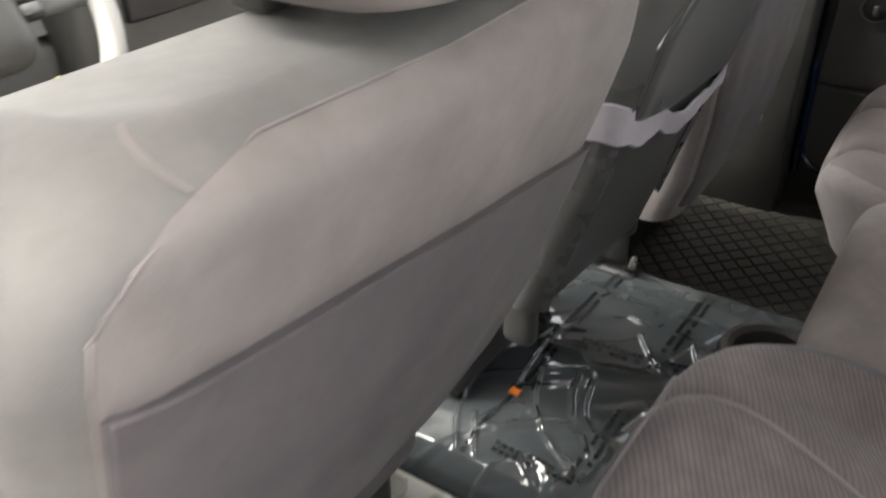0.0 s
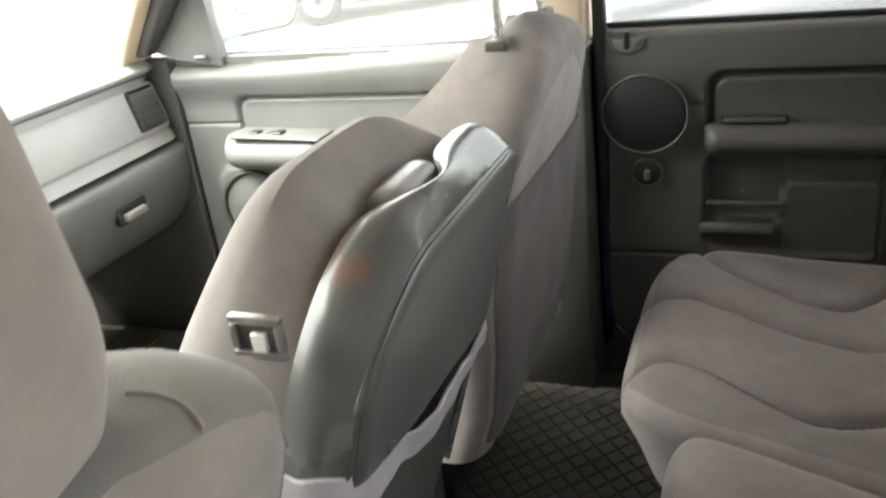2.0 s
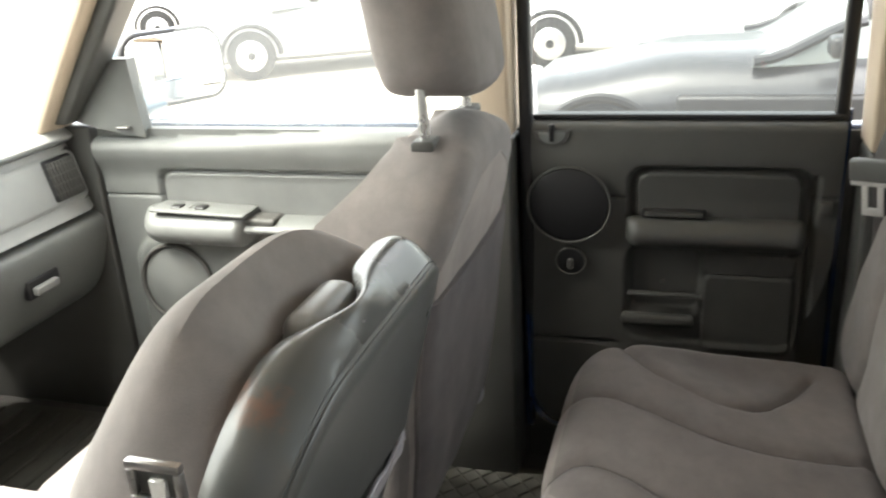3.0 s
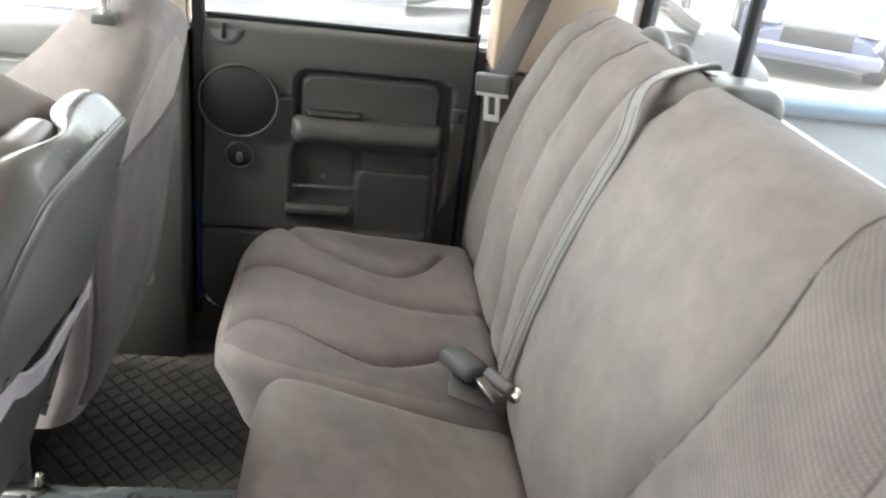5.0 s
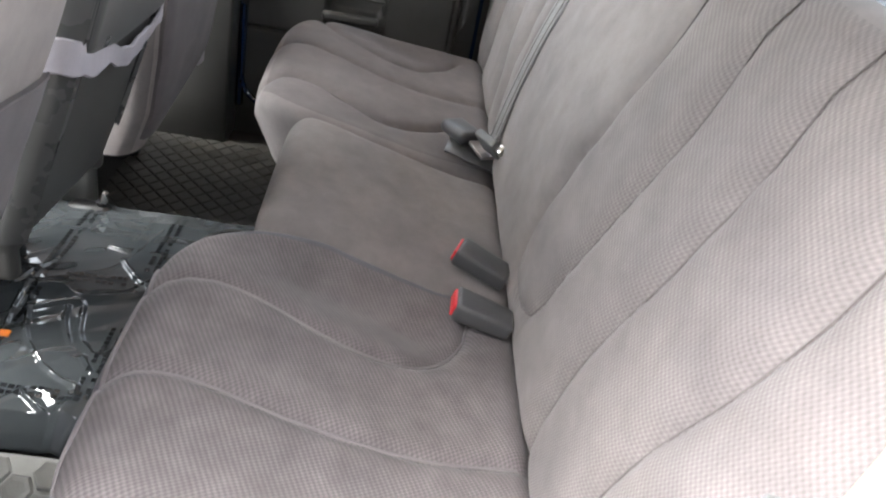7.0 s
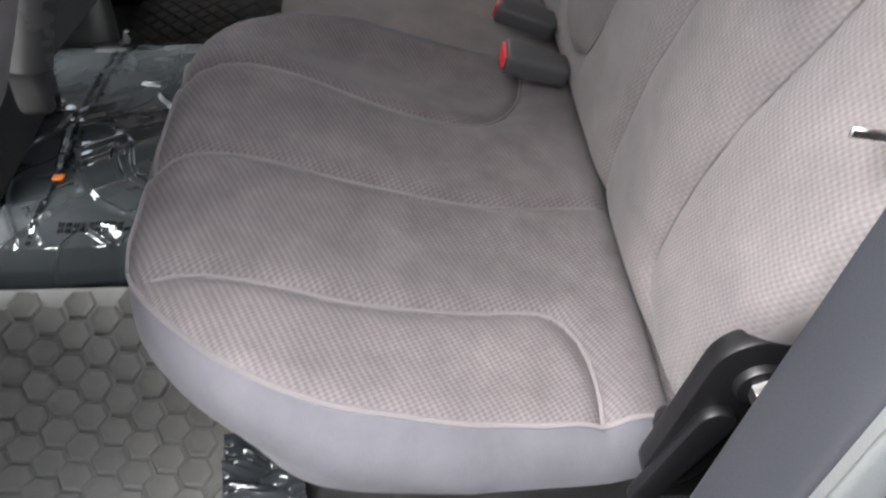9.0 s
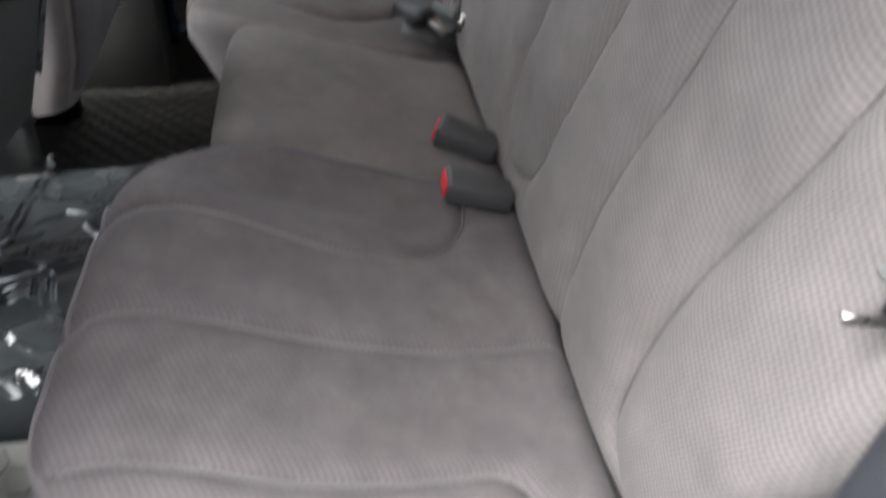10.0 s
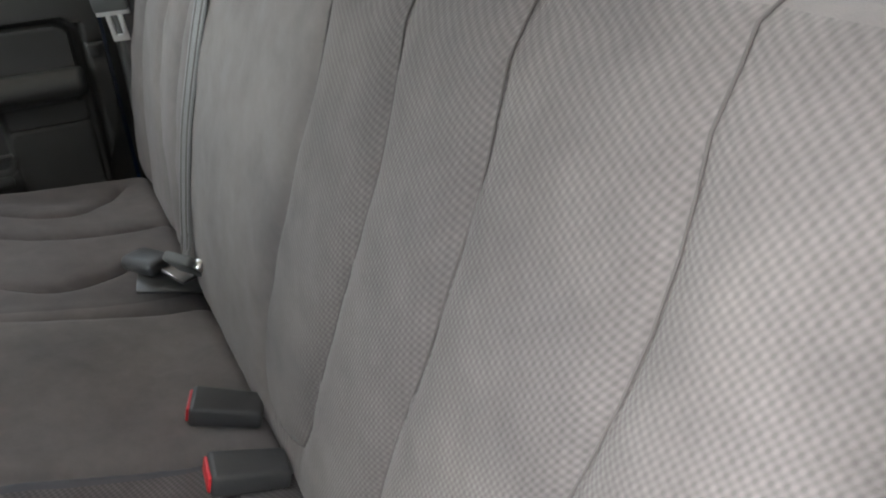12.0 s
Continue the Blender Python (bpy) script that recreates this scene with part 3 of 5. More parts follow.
    return h


def door_panel(y0, y1, z0, z1, relief, rear_curve=None, nu=190, nv=190, x=0.842):
    def pt(u, v):
        z = z0 + (z1 - z0) * v
        a = y0 + (rear_curve(z) if rear_curve else 0)
        return a + (y1 - a) * u, z

    def F(u, v):
        y, z = pt(u, v)
        return Vector((x - relief(y, z), y, z))

    def B(u, v):
        y, z = pt(u, v)
        return Vector((0.868, y, z))
    return solid(F, B, nu, nv, side_rows=1)


# The rear door's shade is put into its darker plastic colour.
door = thing("door_1", "slate plastic rear door trim, shade in its dark colour, closed", "door", kind="structure")
part("panel", door_panel(-0.447, 0.098, 0.06, 0.762, rear_relief, lambda z: blend(z, [(0.0, 0.09), (0.3, 0.045), (0.5, 0.0), (0.76, 0.0)])), PLASTIC_DARK_SHADED, door)
# speaker grille with raised ring
spk = (0.8225, 0.022, 0.594)
part("speaker_grille", join(cyl((0.838, spk[1], spk[2]), (0.8185, spk[1], spk[2]), 0.077, 0.0745, 48, 0.003)), BLACK, door, "round black speaker grille")
part("speaker_ring", torus((0.8195, spk[1], spk[2]), (1, 0, 0), 0.0785, 0.0026, 56, 10), PLASTIC_DARK_SHADED, door)
# small round ash cup
knob = part("ash_cup", join(cyl((0.84, 0.02, 0.470), (0.826, 0.02, 0.470), 0.030, 0.0275, 32, 0.003)), BLACK, door, "small round black cup with a chrome-edged tab")
part("tab", rbox((0.818, 0.013, 0.455), (0.828, 0.026, 0.478), 0.005), PLASTIC_DARK_SHADED, knob)
part("ring", torus((0.8265, 0.02, 0.470), (1, 0, 0), 0.0285, 0.0020, 40, 8), PLASTIC_DARK_SHADED, knob)
# armrest bar, tapering at its front end


def arm_bar(y0, y1, zb, zt, deep, x, bulge=0.6, end0=0.05, end1=0.10):
    """A padded bar along a door: full in its middle, rounded off at both ends."""
    def size(u):
        k = min(1.0, u / end0 + 0.02, (1 - u) / end1 + 0.02)
        return math.sqrt(1 - (1 - k) ** 2)

    def F(u, v):
        s = size(u)
        mid = (zb + zt) / 2 + 0.12 * (zt - zb)
        z = mid + (zb + (zt - zb) * v - mid) * (0.55 + 0.45 * s)
        return Vector((x - deep * s * math.sin(math.pi * min(1, 0.12 + 0.84 * v)) ** bulge, y0 + (y1 - y0) * u, z))
    return solid(F, lambda u, v: Vector((x + 0.003, F(u, v).y, F(u, v).z)), 60, 18, side_rows=2)


part("armrest", arm_bar(-0.398, -0.084, 0.514, 0.572, 0.036, 0.835, 0.5), PLASTIC_DARK_SHADED, door)
part("release_lever", rbox((0.816, -0.222, 0.5765), (0.834, -0.118, 0.583), 0.0025), PLASTIC_DARK_SHADED, door, "slim grey inside door lever")
part("lever_recess", rbox((0.828, -0.228, 0.567), (0.838, -0.112, 0.588), 0.004), BLACK, door)
part("pocket_lip", rbox((0.825, -0.226, 0.402), (0.838, -0.09, 0.410), 0.003), PLASTIC_DARK_SHADED, door)
part("pocket_tray", rbox((0.822, -0.215, 0.338), (0.840, -0.078, 0.362), 0.008), PLASTIC_DARK_SHADED, door)
part("screw", cyl((0.835, -0.155, 0.432), (0.8395, -0.155, 0.432), 0.005, None, 16), STEEL, door)
part("courtesy_lamp", rbox((0.824, -0.437, 0.585), (0.836, -0.414, 0.612), 0.004), PLASTIC_DARK_SHADED, door)


def half_disc(c, r, x0, x1, n=20):
    """The lower half of a disc facing the cab, flat on top."""
    bm = bmesh.new()
    ring = [(c[0] + r * math.cos(math.pi + math.pi * i / n), c[1] + 0.95 * r * math.sin(math.pi + math.pi * i / n)) for i in range(n + 1)]
    a = [bm.verts.new((x0, y, z)) for y, z in ring]
    b = [bm.verts.new((x1, y, z)) for y, z in ring]
    bm.faces.new(a)
    bm.faces.new(b[::-1])
    for i in range(len(a)):
        bm.faces.new((a[i], a[(i + 1) % len(a)], b[(i + 1) % len(a)], b[i]))
    bmesh.ops.recalc_face_normals(bm, faces=bm.faces[:])
    bmesh.ops.bevel(bm, geom=[e for e in bm.edges if abs(e.verts[0].co.x - e.verts[1].co.x) < 1e-6], offset=0.0012, segments=2, profile=0.5, affect="EDGES")
    return bm


bezel = part("lock_bezel", half_disc((0.052, 0.744), 0.033, 0.835, 0.8195), PLASTIC_DARK_SHADED, door)
part("bezel_cup", half_disc((0.052, 0.742), 0.025, 0.8205, 0.8185), PLASTIC, bezel)
part("lock_knob", cyl((0.819, 0.052, 0.724), (0.8185, 0.052, 0.758), 0.0045, 0.0055, 16, 0.001), BLACK, bezel)
part("belt_seal", rbox((0.838, -0.445, 0.7625), (0.868, 0.09, 0.772), 0.003), BLACK, door)
settle(door, REAR_SIDE)


def front_relief(y, z):
    h = 0.006 + 0.020 * blend(z, [(0.64, 0), (0.72, 1)]) - drop(0.742 + 0.02 * blend(y, [(0.3, 1), (1.0, 0)]) - z, 0.028)
    h -= 0.005 * groove(z - 0.602, 0.003) * (1 if y > 1.0 else 0)
    h -= 0.010 * box_mask(y, z, 0.28, 1.0, 0.50, 0.668, 0.010, 0.035)
    h += 0.009 * box_mask(y, z, 0.30, 0.988, 0.50, 0.659, 0.007, 0.03)
    h += 0.012 * box_mask(y, z, 0.55, 1.10, 0.20, 0.497 + 0.0, 0.02, 0.07)
    h -= 0.02 * box_mask(y, z, 0.30, 0.72, 0.40, 0.50, 0.02, 0.03)
    return h


# The front door's daylight is put into its paler plastic colour.
door = thing("door_2", "grey plastic front passenger door trim with armrest", "door", kind="structure")
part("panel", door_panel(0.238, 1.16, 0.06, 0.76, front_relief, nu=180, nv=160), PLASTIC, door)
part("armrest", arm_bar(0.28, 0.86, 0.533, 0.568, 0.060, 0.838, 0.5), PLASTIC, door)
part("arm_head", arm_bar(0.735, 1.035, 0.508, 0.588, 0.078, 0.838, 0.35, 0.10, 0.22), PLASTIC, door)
part("pull_cup", rbox((0.785, 0.67, 0.556), (0.834, 0.748, 0.574), 0.006), PLASTIC_DARK_SHADED, door)
plate = part("switch_plate", rbox((0.768, 0.735, 0.584), (0.834, 0.985, 0.592), 0.004, 3, None, lambda p: (p.x, p.y, p.z + 0.03 * (p.y - 0.86))), PLASTIC, door, "window switch plate on the armrest")
for y in (0.86, 0.925):
    part("switch", rbox((0.785, y - 0.014, 0.592), (0.806, y + 0.014, 0.598), 0.003), BLACK, plate)
part("switch_mark", rbox((0.788, 0.889, 0.592), (0.806, 0.892, 0.5945), 0), STEEL, plate, flat=True)
part("speaker_grille", cyl((0.838, 0.985, 0.385), (0.818, 0.985, 0.385), 0.098, 0.093, 56, 0.004), PLASTIC, door, "large round speaker grille low in the door")
part("speaker_ring", torus((0.819, 0.985, 0.385), (1, 0, 0), 0.101, 0.006, 56, 10), PLASTIC_DARK_SHADED, door)
part("mirror_patch", solid(lambda u, v: Vector((0.832 - 0.012 * math.sin(math.pi * u) * (1 - v), 1.012 + 0.015 * v + (0.215 - 0.165 * v) * u, 0.742 + 0.178 * v + 0.045 * u * (1 - v))),
                           lambda u, v: Vector((0.86, 1.012 + 0.015 * v + (0.215 - 0.165 * v) * u, 0.742 + 0.178 * v + 0.045 * u * (1 - v))), 12, 12), PLASTIC, door)
part("patch_badge", rbox((0.815, 1.04, 0.765), (0.824, 1.075, 0.772), 0.002), STEEL, door)
settle(door, FRONT_SIDE)

# driver's door and its trim, closed beside the steering wheel
door = thing("door_3", "grey plastic driver's door trim", "door", kind="structure")
part("panel", rbox((-0.868, 0.24, 0.06), (-0.83, 1.16, 0.755), 0.012), PLASTIC, door)
part("armrest", rbox((-0.832, 0.32, 0.50), (-0.77, 1.0, 0.57), 0.02), PLASTIC, door)

# side mirror outside the passenger window
mirror = thing("door_mirror", "large blue-backed door mirror outside the passenger window", "mirror")


def tablet(w, h, r, y0, y1, m, n=8):
    """A rounded tablet in the x-z plane between two depths."""
    ring = []
    for cx, cz, a in ((w - r, h - r, 0), (-w + r, h - r, 90), (-w + r, -h + r, 180), (w - r, -h + r, 270)):
        ring += [(cx + r * math.cos(radians(a + 90 * i / n)), cz + r * math.sin(radians(a + 90 * i / n))) for i in range(n + 1)]
    bm = bmesh.new()
    a = [bm.verts.new((x, y0, z)) for x, z in ring]
    b = [bm.verts.new((x, y1, z)) for x, z in ring]
    bm.faces.new(a)
    bm.faces.new(b[::-1])
    for i in range(len(a)):
        bm.faces.new((a[i], a[(i + 1) % len(a)], b[(i + 1) % len(a)], b[i]))
    bmesh.ops.recalc_face_normals(bm, faces=bm.faces[:])
    bmesh.ops.bevel(bm, geom=[e for e in bm.edges if abs(e.verts[0].co.y - e.verts[1].co.y) < 1e-6], offset=min(0.02, abs(y1 - y0) * 0.3), segments=3, profile=0.5, affect="EDGES")
    bmesh.ops.transform(bm, matrix=m, verts=bm.verts)
    return bm


mm = pose(1.13, 0.93, 0.79, -5, 0, -30)
part("shell", tablet(0.125, 0.086, 0.05, 0.0, 0.10, mm), BLUE_LIT, mirror)
part("bezel", tablet(0.123, 0.084, 0.048, -0.012, 0.012, mm), BLACK, mirror)
part("glass", tablet(0.113, 0.074, 0.042, -0.0145, -0.0115, mm), MIRROR, mirror)
part("arm", rbox((0.917, 0.92, 0.70), (1.08, 0.99, 0.745), 0.02), BLUE_LIT, mirror)

# ---- dashboard ----
dash = thing("dashboard", "grey plastic dashboard with vents and a glovebox", "dashboard")


def bar_x(profile, x0, x1, n=8):
    """A closed profile (y, z) drawn out along x, rounded away at its far end."""
    bm = bmesh.new()
    xs = [x0 + (x1 - 0.06 - x0) * i / n for i in range(n + 1)] + [x1 - 0.06 * (1 - k / 10) ** 1.6 for k in range(1, 11)]
    rings = [[bm.verts.new((x, y + (0.9 * drop(x1 - x, 0.06) if y < 1.3 else 0.0), z)) for y, z in profile] for x in xs]
    k = len(profile)
    for a, b in zip(rings, rings[1:]):
        for j in range(k):
            bm.faces.new((a[j], a[(j + 1) % k], b[(j + 1) % k], b[j]))
    bm.faces.new(rings[0][::-1])
    bm.faces.new(rings[-1])
    bmesh.ops.recalc_face_normals(bm, faces=bm.faces[:])
    return bm


top = [(p.x, p.y) for p in curve_points([(1.60, 0.70, 0), (1.60, 0.77, 0), (1.45, 0.795, 0), (1.28, 0.79, 0), (1.16, 0.775, 0), (1.115, 0.752, 0), (1.13, 0.735, 0)], 28)] + [(1.40, 0.70)]
part("top_pad", bar_x(top, -0.83, 0.832), DASH, dash)
face = [(1.13, 0.733), (1.118, 0.70), (1.108, 0.64), (1.10, 0.60), (1.092, 0.575), (1.20, 0.565), (1.42, 0.66), (1.40, 0.70)]
part("fascia", bar_x(face, -0.83, 0.815), DASH, dash)
for name, grow, y, mat in (("panel_gap", 0.003, 1.1065, BLACK), ("fascia_panel", 0.0, 1.1045, DASH)):
    part(name, rbox((0.27 - grow, y, 0.596 - grow), (0.795 + grow, y + 0.05, 0.728 + grow), 0.022, 5, None, lambda p: (p.x - 0.25 * (0.73 - p.z) * (p.x < 0.5), p.y + 0.2 * (p.z - 0.64), p.z)), mat, dash)
low = [(p.x, p.y) for p in curve_points([(1.105, 0.563, 0), (1.085, 0.545, 0), (1.09, 0.48, 0), (1.13, 0.38, 0), (1.20, 0.32, 0), (1.34, 0.29, 0)], 24)] + [(1.55, 0.32), (1.55, 0.55)]
box = part("glovebox", bar_x(low, 0.25, 0.838), PLASTIC, dash, "glovebox with a bright latch")
part("latch", rbox((0.565, 1.072, 0.455), (0.625, 1.096, 0.474), 0.004), PALE_VINYL, box)
part("latch_recess", rbox((0.555, 1.084, 0.446), (0.64, 1.10, 0.492), 0.006), BLACK, box)
part("knee_panel", bar_x(low, -0.83, 0.245), PLASTIC, dash)
part("middle_console", rbox((-0.20, 1.04, 0.20), (0.22, 1.13, 0.73), 0.03, 4), PLASTIC_DARK_SHADED, dash)
part("radio", rbox((-0.10, 1.03, 0.57), (0.12, 1.06, 0.64), 0.006), BLACK, dash)


def lean(p):
    """Tips the vents back with the fascia."""
    return (p.x, p.y + 0.2 * (p.z - 0.64) + 0.003, p.z)


for x0 in (0.69, -0.78):
    vent = part("vent", rbox((x0, 1.097, 0.618), (x0 + 0.085, 1.122, 0.715), 0.008, 3, None, lean), BLACK, dash)
    for i in range(8):
        x = x0 + 0.008 + i * 0.0095
        part("slat", rbox((x, 1.091, 0.624), (x + 0.0035, 1.105, 0.709), 0.001, 1, None, lean), PLASTIC_DARK_SHADED, vent)
    for i in range(4):
        z = 0.636 + i * 0.02
        part("slat", rbox((x0 + 0.005, 1.094, z), (x0 + 0.08, 1.104, z + 0.003), 0.001, 1, None, lean), PLASTIC_DARK_SHADED, vent)
part("cluster_hood", rbox((-0.62, 1.03, 0.60), (-0.24, 1.20, 0.80), 0.04, 4), PLASTIC_DARK_SHADED, dash)
settle(dash, stretch(1, 0.04, 1, -0.13, 0.853, 0.065))

# steering wheel and column
wheel = thing("steering_wheel", "silver-grey steering wheel with button pods", "steering wheel")
ax = Vector((0, -0.86, 0.5)).normalized()
c = Vector((-0.40, 0.74, 0.67))
part("rim", torus(c, ax, 0.185, 0.016, 56, 12), shader("grey_rim_leather", (0.36, 0.36, 0.345), 0.4, grain=0.3, stain=0.1), wheel)
tilt = Matrix.Translation(c) @ ax.to_track_quat("Z", "Y").to_matrix().to_4x4()
hub = part("hub", rbox((-0.085, -0.07, -0.05), (0.085, 0.07, 0.02), 0.03, 4, tilt), PLASTIC_DARK_SHADED, wheel)
for s in (-1, 1):
    part("spoke", rbox((min(s * 0.06, s * 0.185), -0.02, -0.02), (max(s * 0.06, s * 0.185), 0.03, 0.0), 0.008, 3, tilt), PLASTIC, wheel)
    pod = part("button_pod", rbox((s * 0.088 - 0.02, -0.025, -0.005), (s * 0.088 + 0.02, 0.035, 0.012), 0.008, 3, tilt), BLACK, wheel)
    for k in range(3):
        part("button", rbox((s * 0.088 - 0.012, -0.019 + 0.018 * k, 0.01), (s * 0.088 + 0.012, -0.006 + 0.018 * k, 0.0155), 0.003, 2, tilt), PLASTIC, pod)
part("column", cyl(c - ax * 0.02, c - ax * 0.42, 0.045, 0.06), PLASTIC_DARK_SHADED, wheel)
part("stalk_label", rbox((0.095, -0.115, -0.04), (0.104, -0.085, -0.03), 0.002, 1, tilt), YELLOW, wheel)


# ---- rear bench ----
def cushion(name, parent, xl, xr, yf, corner_l, corner_r, seams, z0=0.392, weave=True, crown=0.010, puff=0.013, depth=0.092, tuck=0.94, under=0.05, scoops=(), roll=0.032, band=0.045, rise=0.06, nu=130, nv=120):
    """A seat pad seen from above: xl(y) and xr(y) bound it, yf is its front, the crease behind lies at y = -0.47."""
    yb = -0.475
    lines = [line2(s, 24) for s in seams]
    to_seam = near_lines(lines) if lines else None

    def inset(y, r):
        return drop(yf - y, r)

    def top_z(x, y):
        a, b = xl(y) + inset(y, corner_l), xr(y) - inset(y, corner_r)
        z = z0 + crown * (1 - ((x - (a + b) / 2) / max(0.05, (b - a) / 2)) ** 2) + rise * blend(y, [(-0.46, 0), (-0.08, 1)])
        for x_c, y_c, sx, sy, deep in scoops:
            z -= deep * math.exp(-((x - x_c) / sx) ** 2 - ((y - y_c) / sy) ** 2)
        z -= 0.9 * drop(max(0.0, y + 0.450), 0.03)
        if lines:
            d = to_seam(x, y)
            z -= puff * math.exp(-d / 0.007)
        z -= 0.9 * drop(yf - y, 0.045) + (0.75 if roll < 0.04 else 1.0) * drop(x - a, roll) + 0.75 * drop(b - x, 0.032)
        return z

    def F(u, v):
        y = yb + (yf - yb) * v
        a, b = xl(y) + inset(y, corner_l), xr(y) - inset(y, corner_r)
        x = a + (b - a) * u
        return Vector((x, y, top_z(x, y) + 0.0012 * noise.noise(Vector((x * 30, y * 30, 0)))))

    def B(u, v):
        p = F(u, v)
        cx = (xl(p.y) + xr(p.y)) / 2
        return Vector((cx + (p.x - cx) * tuck, min(p.y - under * blend(p.y, [(-0.2, 0), (yf, 1)]), 1), z0 - depth + 0.6 * rise * blend(p.y, [(-0.46, 0), (-0.08, 1)])))
    ob = part(name, solid(F, B, nu, nv, uv=lambda p: (p.x, p.y), mats=lambda u, v: 1 if u < band or u > 0.955 or v > (0.975 if weave is True else 0.96) else 0, su=eased(nu), sv=eased(nv), side_rows=5),
              [{True: WEAVE_WORN_SHADED, "soft": VELOUR_SHADED, False: VELOUR}[weave], VELOUR_SIDE if weave is True else VELOUR], parent)
    if weave is True:
        rim = [F(band, k / 40) for k in range(4, 40)] + [F(band + (0.955 - band) * k / 40, 0.975) for k in range(41)]
        part("piping", tube([p + Vector((0, 0, 0.0008)) for p in curve_points(rim, 120)], 0.0022, 6), SEAM_HIGHLIGHT, ob)
    for s in lines:
        pts = [(x, y, top_z(x, y) + 0.0044) for x, y in s if y < yf - 0.006]
        if len(pts) > 3:
            part("seam", tube(pts, 0.0009 if weave != True else 0.0017, 6), SEAM if weave != True else SEAM_HIGHLIGHT, ob)
    return ob


def back_y(z):
    """The front of the rear backrest."""
    return straight(z, [(0.30, -0.447), (0.38, -0.442), (0.45, -0.448), (0.54, -0.459), (0.62, -0.475), (0.70, -0.496), (0.78, -0.526), (0.81, -0.541), (0.83, -0.558), (0.86, -0.60)])


def backrest(name, parent, xl, xr, seams, z0=0.372, z1=0.853, weave=True, plain_from=None, nu=220, nv=120):
    seams = [[(s[0][0] - 0.004, z1 - 0.001)] + s for s in seams]
    lines = [line2(s, 30) for s in seams]
    to_seam = near_lines(lines) if lines else None

    def front(x, z):
        a, b = xl(z), xr(z)
        y = back_y(min(z, 0.83)) + 0.010
        if lines:
            d = to_seam(x, z)
            y -= (0.013 if weave else 0.019) * math.exp(-d / 0.012) * blend(z, [(0.76, 1.0), (0.83, 0.4)])
        y -= 1.1 * drop(z1 - z, 0.034) + 0.8 * drop(x - a, 0.03) + 0.8 * drop(b - x, 0.03) + 1.0 * drop(z - z0, 0.05)
        return y

    def sag(x, z):
        """How far the top roll hangs lower towards the open door."""
        return straight(x, [(-0.70, -0.012), (-0.34, -0.008), (-0.12, -0.002), (0.0, 0.0)]) * blend((z - z0) / (z1 - z0), [(0.70, 0.0), (1.0, 1.0)])

    def F(u, v):
        z = z0 + (z1 - z0) * v
        a, b = xl(z), xr(z)
        x = a + (b - a) * u
        return Vector((x, front(x, z) + 0.0012 * noise.noise(Vector((x * 25, z * 25, 3))), z - sag(x, z) - 0.35 * drop(u * (b - a), 0.03) * (v > 0.9) - 0.35 * drop((1 - u) * (b - a), 0.03) * (v > 0.9)))

    def B(u, v):
        p = F(u, v)
        return Vector((p.x, back_y(min(p.z, 0.83)) - 0.085, p.z - 0.02 * v))
    mats = (lambda u, v: 1 if v > 0.985 or u > 0.98 or u < 0.004 or (plain_from and xl(z0 + (z1 - z0) * v) * (1 - u) + xr(z0 + (z1 - z0) * v) * u > straight(z0 + (z1 - z0) * v, plain_from)) else 0)
    ob = part(name, solid(F, B, nu, nv, uv=lambda p: (p.x, p.z), mats=mats, su=eased(nu, 0.5), sv=eased(nv, 0.5), side_rows=4), [WEAVE_BACK if weave else VELOUR, VELOUR], parent)
    for s in lines:
        pts = [(x, front(x, z) + 0.0022, z - sag(x, z)) for x, z in s]
        part("seam", tube(pts, 0.0009, 6), SEAM, ob)
    return ob


seat_l = thing("rear_seat", "wide rear bench section in woven grey-brown velour", "car seat", "rear bench")
seat_r = thing("rear_seat", "narrow rear bench section in grey-brown velour by the far door", "car seat", "rear bench")

cushion("cushion", seat_l,
        lambda y: straight(y, [(-0.475, -0.665), (-0.45, -0.672), (-0.40, -0.686), (-0.30, -0.706), (-0.20, -0.712), (-0.05, -0.705)]),
        lambda y: straight(y, [(-0.475, -0.155), (-0.35, -0.160), (-0.18, -0.156), (-0.05, -0.150)]),
        -0.050, 0.19, 0.19, roll=0.044, band=0.046, tuck=0.975, z0=0.394, crown=0.003, rise=0.087, depth=0.045, seams=
        [[(-0.335, -0.055), (-0.318, -0.075), (-0.305, -0.12), (-0.311, -0.165), (-0.323, -0.205), (-0.333, -0.25), (-0.331, -0.302), (-0.312, -0.338), (-0.28, -0.366), (-0.243, -0.384), (-0.20, -0.39)],
         [(-0.474, -0.048), (-0.462, -0.062), (-0.451, -0.085), (-0.447, -0.129), (-0.456, -0.205), (-0.452, -0.30), (-0.436, -0.38), (-0.417, -0.45)],
         [(-0.590, -0.085), (-0.584, -0.12), (-0.588, -0.18), (-0.591, -0.22), (-0.581, -0.29), (-0.566, -0.345), (-0.566, -0.370), (-0.588, -0.388), (-0.625, -0.395), (-0.66, -0.394)]],
        scoops=((-0.240, -0.24, 0.055, 0.10, 0.026), (-0.262, -0.335, 0.045, 0.035, 0.014), (-0.39, -0.27, 0.04, 0.14, 0.005), (-0.52, -0.27, 0.05, 0.16, 0.007), (-0.64, -0.27, 0.04, 0.12, 0.005)))
